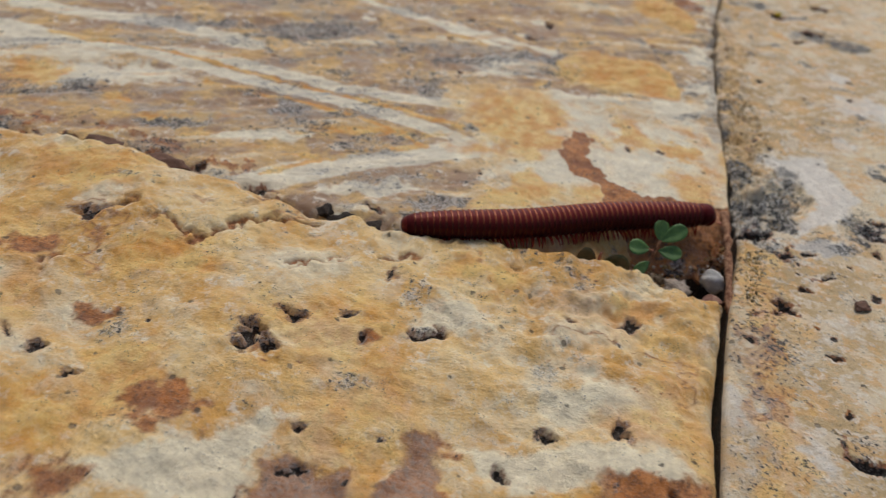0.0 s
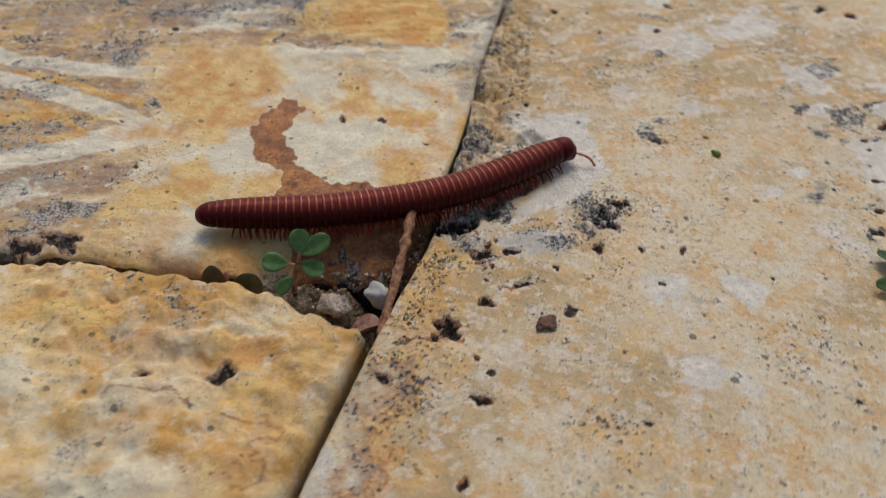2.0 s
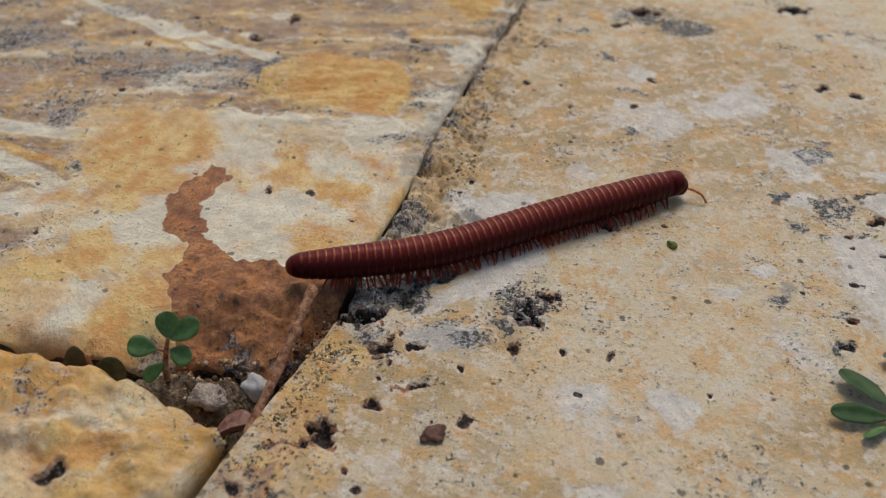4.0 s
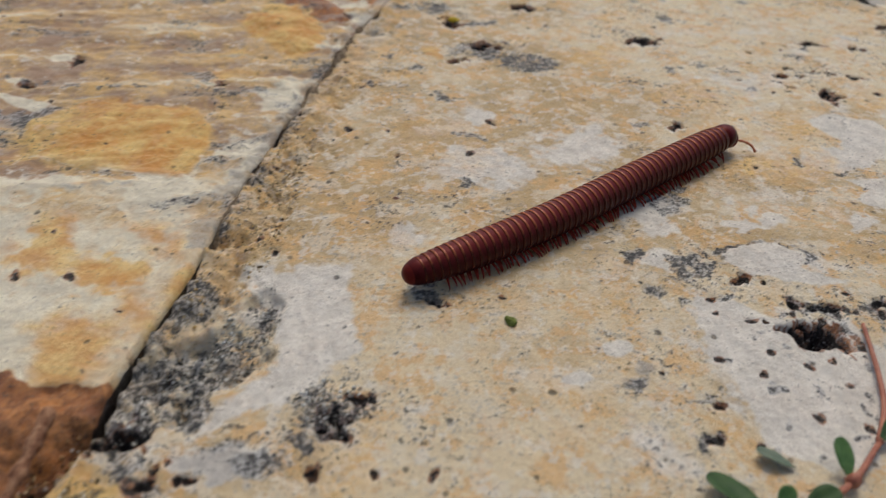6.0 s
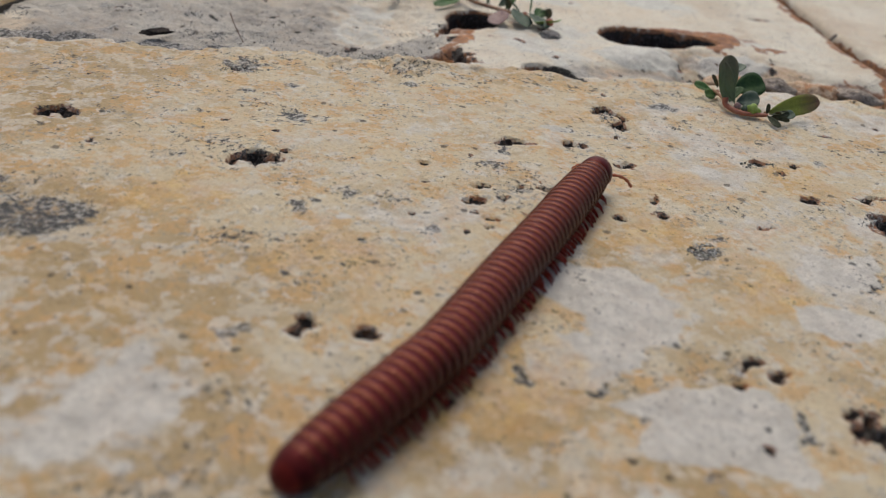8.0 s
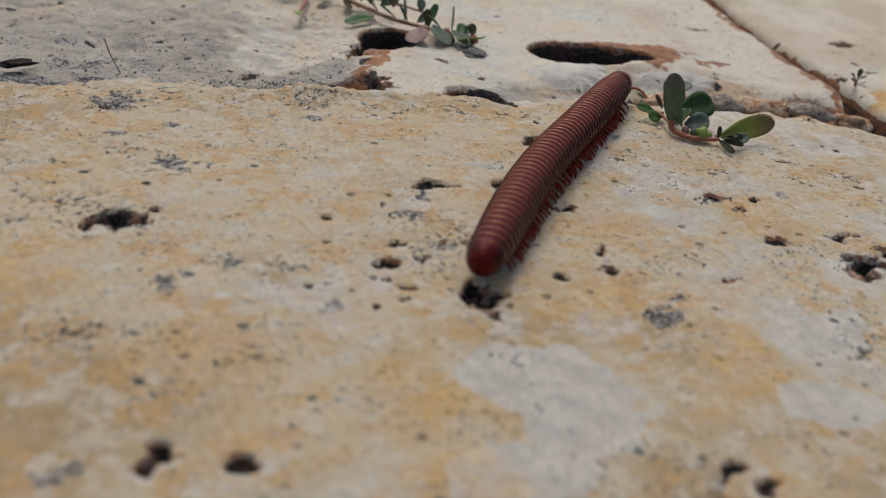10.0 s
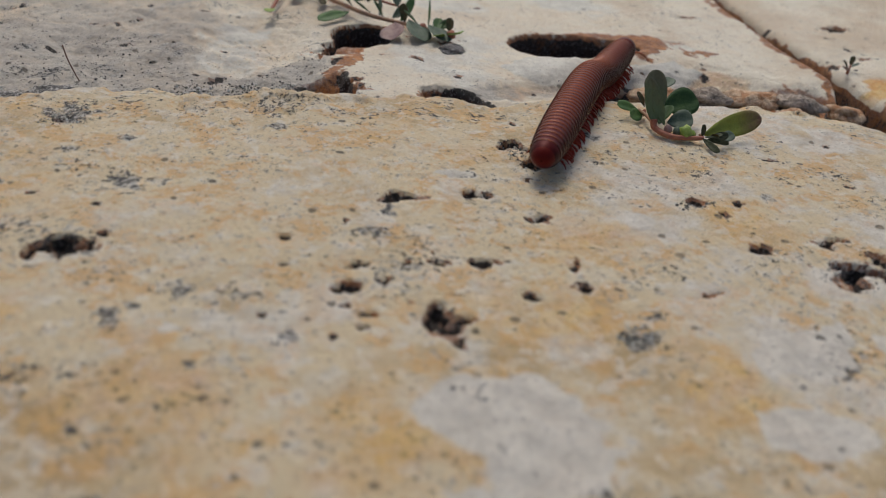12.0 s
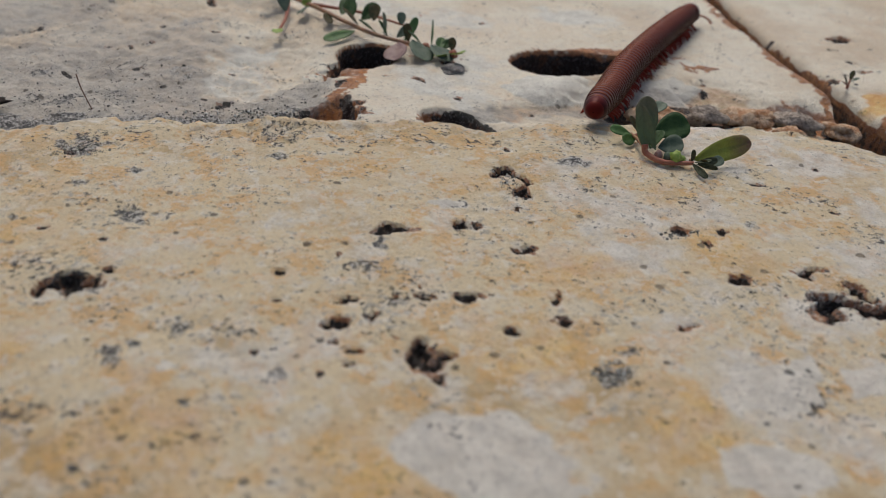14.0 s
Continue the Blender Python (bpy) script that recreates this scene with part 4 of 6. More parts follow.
    f.pale(133.4, -8.4, 5.8, 3.4, 58)
    f.pale(121.2, 10.5, 3.7, 2.7, 56)
    f.pale(122.6, 6.3, 5.7, 3.4, 68)
    f.pale(124.3, -1.3, 6.3, 3.8, 65)
    f.pale(127.0, -6.4, 5.0, 3.4, 52)
    f.pale(65.6, 10.1, 6.0, 3.4, 109)
    f.pale(67.5, 1.9, 5.2, 2.6, 107)
    f.pale(63.0, 13.8, 3.3, 2.7, 138)
    f.pale(187.7, 63.6, 4.9, 3.2, 12)
    f.pale(180.9, 53.8, 4.8, 2.4, 174)
    f.pale(198.3, 61.8, 2.7, 1.5, 6)
    f.pale(164.8, 70.7, 2.4, 1.6, 176)
    f.pale(132.3, 79.6, 1.3, 0.8, 160)
    f.pale(167.6, 104.5, 2.6, 0.9, 169)
    f.pale(184.2, 89.4, 1.8, 1.2, 2)
    f.pale(90.4, 60.0, 3.7, 3.2, 116)
    f.pale(90.8, 42.6, 8.6, 6.8, 166)
    f.pale(81.2, 25.0, 3.7, 2.9, 136)
    f.pale(132.6, 23.6, 8.7, 2.6, 179)
    f.pale(148.3, 32.4, 2.6, 1.8, 47)
    f.pale(134.4, 33.8, 3.4, 1.4, 1)
    f.pale(115.4, 21.3, 2.3, 2.0, 8)
    f.pale(158.9, 12.6, 5.5, 3.0, 47)
    f.pale(91.6, 20.0, 2.4, 2.0, 125)
    f.pale(143.4, 2.1, 8.2, 5.0, 50)
    f.pale(106.6, 50.9, 7.9, 6.9, 62)
    f.pale(129.7, 31.7, 4.8, 1.8, 5)
    f.pale(68.7, -6.6, 5.5, 3.0, 11)
    f.pale(63.7, -17.6, 6.6, 2.3, 10)
    f.pale(87.3, -41.2, 4.5, 3.5, 38)
    f.pale(117.2, 32.9, 5.6, 3.9, 56)
    f.grey(109.8, -1.8, 3.1, 1.8, 12)
    f.grey(111.1, 0.4, 1.8, 1.1, 14)
    f.fossil(108.5, 3.7, 2.0, 1.6, 33)
    f.pale(83.5, -26.5, 5.5, 2.6, 13, 1.1)
    f.patch("pale", [(90.9, -23.2), (93.7, -22.5), (97.2, -23.3), (98.0, -25.2), (96.8, -27.7), (95.0, -28.6), (93.1, -26.8)], 1.3, 0.5, 0.2)
    f.fossil(158.4, 41.5, 8.9, 5.2, 12)
    f.fossil(150.0, 52.0, 6.7, 3.9, 9)
    f.fossil(167.6, 104.5, 2.5, 0.9, 170)
    f.fossil(130.9, 23.8, 6.5, 2.8, 6)
    f.fossil(187.7, 62.8, 4.6, 3.0, 12)
    f.fossil(102.8, -2.1, 2.1, 1.1, 17)
    f.fossil(184.7, 88.9, 2.3, 1.6, 25)
    for x, y, a, b in ((75, 117, 5, 2.4), (80, 108, 4.5, 2.6), (73, 108, 4, 1.6), (72, 84, 2.2, 1.4), (78, 78, 2.0, 1.2), (90, 101, 3.4, 2.6), (69, 71, 2.2, 1.2)):
        f.lichen(x, y, a, b, 25)
    f.ochre(80, 85, 3.5, 2.6, 60, 0.7)
    f.ochre(77, 74, 6.0, 2.4, 10, 0.5)
    for x, y, a, b, turn in ((150, 62, 13, 7, 20), (128, 72, 12, 6, 10), (140, 48, 14, 7, 15), (175, 60, 9, 5, 40), (176, 86, 9, 4, 10), (112, 88, 10, 5, 0), (166, 74, 9, 5, 30)):
        f.ochre(x, y, a, b, turn, 0.48)
    for outline in (
            [(120.4, 14.5), (119.2, 9.5), (121.0, 3), (122.3, -4.5), (123.5, -11), (132, -13), (139, -8), (142, 4), (139.5, 11.5), (131, 11), (126, 13)],
            [(149.3, 65.6), (153.8, 68.1), (156.8, 66.3), (161, 66.3), (163.3, 63.2), (162.9, 56), (160, 52.5), (152.8, 54.2), (153, 58.5), (149.5, 62.5)],
            [(182, 64), (186.2, 67.2), (190, 66), (195, 66.6), (193.5, 63), (188, 61.4), (184.4, 61.8), (181.4, 60.6)],
            [(176.9, 57.2), (180.2, 57.8), (184.4, 55.2), (185.1, 51.6), (179.9, 51.0), (175.5, 53.6)],
            [(196.3, 63.6), (201.6, 63.7), (197.7, 59.4), (194.2, 59.9)],
            [(149.4, 45.5), (156, 46.2), (163.3, 43.1), (164.3, 35.5), (162.7, 33.7), (157.5, 36.9), (154.3, 42.0)],
            [(125.2, 23.8), (130.1, 24.4), (134.8, 21.9), (142.1, 19.2), (133.9, 18.7), (127.3, 21.3)]):
        chalky = f.patch("pale", outline, 1.5, 0.7, 0.6)
        for key in ("ochre", "grey"):
            f.masks[key] *= 1 - 0.9 * chalky
        f.masks["lichen"] *= 1 - 0.5 * chalky
    f.masks["lichen"] *= 1 - 0.6 * step(-14, -28, f.y)
    f.masks["pale"] = np.maximum(f.masks["pale"], 0.7 * step(165, 190, f.x) * step(-0.2, 0.6, fbm(f.x, f.y, 8, 125, 5)))
    near_joint = f.x - seam(f.y) + 2.5 * f.wx
    # crumbly crust along the joint, with dark crevices
    crust = (1 - step(5, 13, near_joint + 2.5 * fbm(f.x, f.y, 9, 99, 3))) * step(-18, -6, f.y) * (1 - 0.6 * step(45, 80, f.y))
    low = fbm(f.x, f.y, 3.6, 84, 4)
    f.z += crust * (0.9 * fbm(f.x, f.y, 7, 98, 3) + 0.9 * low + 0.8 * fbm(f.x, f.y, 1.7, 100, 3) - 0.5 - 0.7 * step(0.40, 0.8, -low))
    # near-black colour laid on the lowest spots of the crust
    f.masks["grime_and_shade"] = np.maximum(f.masks["grime_and_shade"], 0.7 * crust * step(0.50, 0.95, -low))
    f.masks["ochre"] = np.maximum(f.masks["ochre"], 0.42 * crust * step(-0.1, 0.4, fbm(f.x, f.y, 5, 101, 4)))
    f.masks["lichen"] = np.maximum(f.masks["lichen"], 0.75 * (1 - step(2, 9, near_joint)) * step(-0.3, 0.6, fbm(f.x, f.y, 8, 87, 4)) * (0.3 + 0.7 * step(-26, -10, f.y)))
    f.masks["ochre"] = np.maximum(f.masks["ochre"], 0.45 * (1 - step(5, 13, near_joint)) * step(-0.4, 0.4, fbm(f.x, f.y, 7, 85, 4)) * step(-20, -5, f.y))
    f.masks["grey"] = np.maximum(f.masks["grey"], 0.45 * (1 - step(4, 12, near_joint)) * step(-0.2, 0.4, fbm(f.x, f.y, 5, 90, 4)) * step(-30, -5, f.y))
    f.band([(40, -80), (47, -50), (51, -28)], 5.0, "lichen", 0.34, 3.5)
    f.band([(36, -82), (41, -62), (45, -46)], 4.0, "grey", 0.5, 3.0)
    f.pit(55.5, -68.2, 3.6, 1.6, 150, 1.6)
    f.band([(39, -95), (44, -65), (48, -40), (51, -24)], 4.5, "ochre", 0.6, 3.0)
    f.band([(44, -62), (47, -46)], 3.5, "rust", 0.45, 3.0)
    f.band([(110, 132), (140, 129), (175, 122)], 4.0, "lichen", 0.3, 4.0)
    f.band([(190, 92), (205, 100), (185, 118)], 6.0, "lichen", 0.2, 5.0)
    # a trough of grey grains beside the joint, under a clean ledge of cream stone
    deep = f.inside([(48, -5), (51, -3), (56, 2.5), (60, 6.5), (63, 11.5), (65.5, 9), (65, 1), (66, -1.5), (62, -6), (58, -11), (54.5, -16), (52.5, -19), (49, -17), (47.6, -11)], 0.7)
    w = step(-0.5, 0.9, deep)
    f.z -= w * (1.5 - 1.1 * fbm(f.x, f.y, 5.0, 88, 3) - 1.2 * fbm(f.x, f.y, 1.9, 89, 4))
    f.masks["grey"] = np.maximum(f.masks["grey"] * (1 - 0.6 * w), 0.35 * w)
    f.masks["lichen"] = np.maximum(f.masks["lichen"], (0.2 + 0.5 * step(-0.2, 0.5, fbm(f.x, f.y, 6, 116, 4))) * w)
    f.masks["pale"] = np.maximum(f.masks["pale"], 0.8 * w * step(0.1, 0.6, fbm(f.x, f.y, 3, 117, 4)))
    f.masks["grime_and_shade"] = np.maximum(f.masks["grime_and_shade"], 0.7 * w * step(0.3, 0.7, 0.6 * fbm(f.x, f.y, 1.6, 121, 3) + 0.6 * fbm(f.x, f.y, 3.2, 95, 4) + 0.02 * (-8 - f.y)))
    f.masks["ochre"] = np.maximum(f.masks["ochre"] * (1 - w), 0.4 * w * step(-0.1, 0.5, fbm(f.x, f.y, 5, 120, 4)))
    cream = f.patch("pale", [(66, 16), (73, 17), (75, 8), (77, 0), (70, -6), (64, -11), (59, -15), (61, -10), (66, -4), (68, 1), (67, 8)], 1.0, 0.9, 0.6)
    for key in ("lichen", "grey", "ochre", "grime_and_shade"):
        f.masks[key] *= 1 - 0.85 * cream * (1 - w)
    f.grey(64, -18, 6.5, 2.4, 5, 0.7)
    f.lichen(68, -17.5, 4.5, 1.8, 5)
    f.pit(50.5, -16.5, 2.6, 1.8, 70, 3.0)
    f.pit(56.0, -21.0, 1.7, 1.4, 40, 1.4)
    f.pit(62.0, -27.0, 2.9, 0.9, 8, 1.2)
    f.pit(51.0, -38.0, 3.6, 1.5, 20, 1.6)
    # the brow above the far stones swells and dips, with a scaly shelf
    inner = main_edge(f.x) - f.y
    f.z += np.exp(-np.maximum(inner, 0) / 7.0) * (1.0 * fbm(f.x, f.y * 0.5, 22, 105, 3) + 0.5 * fbm(f.x, f.y, 6, 106, 4))
    shelf = f.patch("lichen", [(134, 133), (139, 128), (150, 125), (163, 126), (158, 130), (146, 131.5), (139, 134)], 0.40, 1.6, 1.6)
    f.z -= shelf * (0.7 - 0.6 * fbm(f.x, f.y, 3, 107, 4))
    f.masks["pale"] = np.maximum(f.masks["pale"], 0.6 * (1 - step(1.0, 4.0, inner + 1.5 * f.wy)) * step(-0.2, 0.5, fbm(f.x, f.y, 6, 108, 4)))
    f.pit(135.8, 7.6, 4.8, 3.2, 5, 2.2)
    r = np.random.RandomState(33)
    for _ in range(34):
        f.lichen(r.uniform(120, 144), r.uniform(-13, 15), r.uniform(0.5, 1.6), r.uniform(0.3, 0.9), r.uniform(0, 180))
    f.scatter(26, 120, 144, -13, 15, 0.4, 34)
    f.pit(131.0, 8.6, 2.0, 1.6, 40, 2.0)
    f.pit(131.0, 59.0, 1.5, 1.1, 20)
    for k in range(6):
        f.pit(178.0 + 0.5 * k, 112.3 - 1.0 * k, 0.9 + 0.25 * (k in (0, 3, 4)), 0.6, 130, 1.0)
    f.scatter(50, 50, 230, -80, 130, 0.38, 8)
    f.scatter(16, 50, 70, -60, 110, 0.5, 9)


def marks_far(f):
    f.tone = np.clip(f.tone - 0.1 + 0.3 * step(165, 180, f.x), 0, 1)
    f.masks["pale"] = (0.4 + 0.4 * step(165, 180, f.x)) * step(-0.1, 0.7, fbm(f.x, f.y, 14, 91, 5))
    f.masks["ochre"] = 0.35 * step(0.3, 0.9, fbm(f.x, f.y, 18, 92, 5))
    rough_part = 1 - step(158, 172, f.x)
    f.masks["lichen"] = 0.42 * step(-0.3, 0.7, fbm(f.x, f.y, 7, 93, 5)) * rough_part
    f.z += rough_part * (0.55 * fbm(f.x, f.y, 3.0, 102, 4) + 0.5 * fbm(f.x, f.y, 9, 119, 3))
    f.masks["grey"] = 0.7 * (1 - step(140, 172, f.x + 6 * f.wx)) * step(-0.6, 0.3, fbm(f.x, f.y, 20, 94, 4))
    f.pit(161.0, 141.9, 2.7, 2.3, 178)
    f.pit(178.9, 133.9, 3.9, 1.5, 172)
    f.pit(164.9, 154.7, 2.9, 2.1, 177)
    f.pale(150.4, 160.8, 11.3, 6.7, 82)
    f.pale(201.1, 142.1, 7.6, 5.0, 6)
    f.pale(209.9, 137.7, 10.6, 3.5, 174)
    f.rust(161.0, 141.9, 4.2, 4.0, 41)
    f.rust(217.2, 132.8, 12.7, 3.4, 173)
    f.rust(224.5, 153.4, 8.1, 5.4, 22)
    f.rust(165.9, 154.6, 3.9, 2.6, 176)
    f.grey(129.7, 179.2, 24.3, 21.6, 111, 0.6)
    f.grey(150.2, 147.1, 13.6, 8.4, 171, 0.6)
    f.grey(119.9, 151.9, 10.6, 8.7, 140, 0.6)
    f.grey(184.6, 132.5, 5.6, 2.2, 173)
    f.grey(241.8, 126.4, 6.2, 3.5, 12)
    f.grey(229.4, 127.2, 4.4, 2.3, 2)
    f.grey(221.7, 138.4, 4.7, 2.9, 10)
    f.band([(160, 135), (163, 145), (176, 160), (182, 166)], 1.4, "rust", 0.7, 1.5)
    f.z -= 1.2 * (1 - step(158, 165, f.x + 1.5 * f.wx))
    outer = f.y - far_edge(f.x)
    f.z -= 1.2 * np.exp(-np.maximum(outer + 3, 0) / 5.0) * (1 - step(156, 163, f.x))
    f.masks["lichen"] = np.maximum(f.masks["lichen"], 0.9 * (1 - step(0, 7, outer + 2 * f.wy)) * rough_part)
    f.dark = 0.25
    f.pit(161.5, 139.5, 5.0, 3.6, 15, 4.0)
    f.rust(161.5, 139.5, 6.0, 4.4, 15, 1.2)
    f.dark = 1.3
    f.rust(170, 157, 8, 4, 40, 0.6)
    f.band([(crack(v) - 1.6, v) for v in range(118, 240, 8)], 1.6, "rust", 0.6, 1.2)
    # deep hollows, their inner walls painted black as shade
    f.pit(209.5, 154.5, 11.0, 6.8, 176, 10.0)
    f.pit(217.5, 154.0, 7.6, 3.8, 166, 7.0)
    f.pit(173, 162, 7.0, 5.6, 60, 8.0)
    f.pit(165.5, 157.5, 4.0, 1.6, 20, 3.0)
    f.band([(208, 160.5), (219, 160.5), (231, 152.5), (238, 146)], 2.0, "rust", 0.65, 2.0)
    f.band([(210, 136), (226, 131), (243, 126)], 2.8, "rust", 0.7, 2.5)
    f.masks["rust"] = np.maximum(f.masks["rust"], 0.75 * np.exp(-(((f.x - 219) / 20) ** 2 + ((f.y - 159.5 + 0.35 * np.maximum(f.x - 219, 0)) / 2.5) ** 2)))
    f.rust(179, 133.5, 6, 2.0, 172, 0.75)
    f.dark = 0.6
    f.pit(178.5, 132.6, 5.0, 1.8, 172, 2.0)
    f.dark = 1.3
    f.grey(188, 135.5, 6, 3, 0)
    # grey and rust strip painted as the shade below the pale dome
    f.grey(202, 134.8, 12, 2.6, 175)
    f.rust(213, 136.0, 7, 2.5, 170, 0.6)
    f.grey(217, 142, 10, 4, 165)
    # the front of the stone has broken down into rusty steps; cavity shade is painted on
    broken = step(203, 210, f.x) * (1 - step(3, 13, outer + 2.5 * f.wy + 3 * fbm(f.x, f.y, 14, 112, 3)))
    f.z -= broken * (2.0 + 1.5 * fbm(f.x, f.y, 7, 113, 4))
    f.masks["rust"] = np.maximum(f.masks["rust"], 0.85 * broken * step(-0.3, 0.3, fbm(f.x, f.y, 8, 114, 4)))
    f.masks["grime_and_shade"] = np.maximum(f.masks["grime_and_shade"], 1.1 * broken * step(0.25, 0.6, fbm(f.x, f.y, 5, 115, 4)))
    # more grey below and beside the dome, its shade put into the colour
    f.grey(201, 136.0, 9, 1.8, 172, 0.9)
    dip = f.patch("grey", [(184, 131), (186, 138), (193, 138), (208, 138), (211, 147), (224, 148), (236, 139), (240, 128), (222, 127), (205, 130)], 0.45, 2.0, 1.5)
    f.z -= dip * (0.9 + 0.5 * fbm(f.x, f.y, 6, 122, 4))
    f.masks["ochre"] = np.maximum(f.masks["ochre"], 0.6 * dip * step(-0.1, 0.6, fbm(f.x, f.y, 9, 123, 4)))
    i, d = f.near(201.0, 143.2, 8.8, 5.4, 12, 0.12)
    w = 1 - step(0.85, 1.05, d)
    f.tone[i] = np.maximum(f.tone[i], 1.5 * w)
    for key in ("pale", "ochre", "rust", "lichen", "grey", "grime_and_shade"):
        f.masks[key][i] = f.masks[key][i] * (1 - w) + (1.4 if key == "pale" else -0.4) * w
    f.z[i] += 1.3 * np.clip(1 - d * d, 0, 1) ** 0.7
    lilac = f.patch("grey", [(90, 185), (125, 178), (142, 168), (143, 153), (150, 149), (160, 155), (165, 152), (162, 143), (157, 136), (90, 142)], 0.75, 1.5, 1.4)
    for key in ("pale", "ochre"):
        f.masks[key] *= 1 - 0.6 * lilac
    f.patch("ochre", [(188, 172), (215, 178), (236, 166), (230, 160), (205, 164), (192, 160)], 0.3, 4.0, 2.0)
    white = f.patch("pale", [(216.5, 145.2), (227.4, 145.3), (230.1, 139.2), (221.8, 135.6), (213.1, 137.5)], 1.3, 1.2, 1.0)
    for key in ("rust", "ochre", "grime_and_shade"):
        f.masks[key] *= 1 - 0.9 * white
    f.z += white * (0.5 + 0.5 * fbm(f.x, f.y, 5, 126, 3))
    f.pit(222, 130.2, 3.6, 1.6, 155, 2.4)
    f.pit(230, 128.2, 2.4, 2.6, 70, 2.4)
    # a clean tan tongue between the grey speckled parts
    tan = f.patch("ochre", [(145.0, 161.1), (144.8, 166.8), (154.0, 164.3), (161.7, 168.0), (163.4, 157.5), (157.8, 154.1), (148.8, 150.2), (145.0, 154.5)], 0.35, 1.5, 1.2)
    for key in ("lichen", "grey", "grime_and_shade"):
        f.masks[key] *= 1 - 0.9 * tan
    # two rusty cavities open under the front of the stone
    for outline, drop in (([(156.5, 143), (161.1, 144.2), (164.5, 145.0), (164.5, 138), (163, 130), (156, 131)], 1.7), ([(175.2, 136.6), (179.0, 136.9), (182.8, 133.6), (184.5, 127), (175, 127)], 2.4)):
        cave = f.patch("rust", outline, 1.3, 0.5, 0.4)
        for key in ("lichen", "grey", "pale", "grime_and_shade"):
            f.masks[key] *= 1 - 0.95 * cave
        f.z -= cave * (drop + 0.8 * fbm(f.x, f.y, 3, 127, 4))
    # dark cavity ends: painted shade, as if under an overhang
    f.patch("grime_and_shade", [(163.2, 145.2), (165.4, 145.5), (165, 138), (163.8, 138)], 0.8, 0.6, 0.3)
    f.patch("grime_and_shade", [(176.5, 137), (179.5, 137), (183, 134.5), (185, 128), (179, 128)], 0.9, 0.6, 0.3)
    rough = 1 - step(150, 163, f.x)
    f.z -= 0.35 * rough * step(0.35, 0.7, fbm(f.x, f.y, 2.2, 128, 3))
    f.pit(263, 160, 3.0, 1.0, 20)
    f.pit(245, 168, 2.2, 0.8, 160)
    f.scatter(40, 100, 165, 140, 215, 0.6, 12)
    f.scatter(25, 165, 262, 130, 210, 0.5, 13)


def settle(S, Q, side, start, edge, way, gap, inward):
    """The grid of a stone whose one edge follows the line side(y) and the other the line edge(x)."""
    y = start + way * Q
    for _ in range(4):
        x = side(y) + inward * (gap(y) + S)
        y = edge(x) + way * Q
    return x, y


def place_main(S, Q):
    return settle(S, Q, seam, 135, main_edge, -1, lambda y: 0.14 + 0.46 * step(2, -22, y) + 0.16 * step(40, 60, y), 1)


def place_front(S, Q):
    return settle(S, Q, seam, -36, front_edge, -1, lambda y: 0.65 + 0 * y, -1)


def place_banded(S, Q):
    return settle(S, Q, seam, -28, banded_edge, 1, lambda y: 0.3 + 0.5 * step(8, -10, y), -1)


def place_far(S, Q):
    return settle(S, Q, crack, 130, lambda x: far_edge(x) - 6.0, 1, lambda y: 0.8 + 0 * y, -1)


def place_corner(S, Q):
    x = crack(112 + Q) + 1.4 + 7 * step(133, 112, 112 + Q) + S
    return x, 108 - 0.35 * (x - 245) + Q


def marks_corner(f):
    f.band([(crack(v) + 1.6, v) for v in range(104, 240, 8)], 1.2, "rust", 1.0, 0.3)
    f.ochre(262, 125, 9, 6, 20)
    f.pit(276, 158, 4.0, 1.4, 30)
    f.pit(268, 140, 1.5, 0.8, 10)
    f.rust(252, 116, 6, 4, 60)
    f.scatter(30, 250, 320, 110, 200, 0.6, 14)


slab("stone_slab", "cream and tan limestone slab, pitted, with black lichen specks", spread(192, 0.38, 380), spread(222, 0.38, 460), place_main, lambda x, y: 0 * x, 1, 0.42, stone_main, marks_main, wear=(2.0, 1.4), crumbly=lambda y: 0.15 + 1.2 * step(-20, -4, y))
slab("stone_slab", "yellow ochre limestone slab with a chipped rounded edge", spread(125, 0.42, 330), spread(60, 0.42, 300), place_front, front_level, 2, 1.5, stone_front, marks_front, wear=(3.0, 3.2), joint=(2.6, 2.6), chip=2.2, wall="ochre")
slab("stone_slab", "banded orange and brown limestone slab with white folded stripes", spread(170, 0.45, 360), spread(125, 0.45, 380), place_banded, banded_level, 3, 0.45, stone_banded, marks_banded, wear=(4.0, 3.0), chip=0.9, crumbly=lambda y: 0.12 + 0.3 * step(15, 40, y))
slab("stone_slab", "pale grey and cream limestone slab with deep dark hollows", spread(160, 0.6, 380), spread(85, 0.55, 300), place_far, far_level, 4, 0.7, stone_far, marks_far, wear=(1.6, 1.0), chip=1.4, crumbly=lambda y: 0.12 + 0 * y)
slab("stone_slab", "pale tan limestone slab beyond a crack", spread(70, 0.7, 300), spread(95, 0.7, 300), place_corner, far_level, 5, 0.7, stone_far, marks_corner, wear=(2.5, 2.5), joint=(2.0, 1.6), chip=1.0, crumbly=lambda y: 0.2 + 0 * y, wall="rust", batter=2.0)


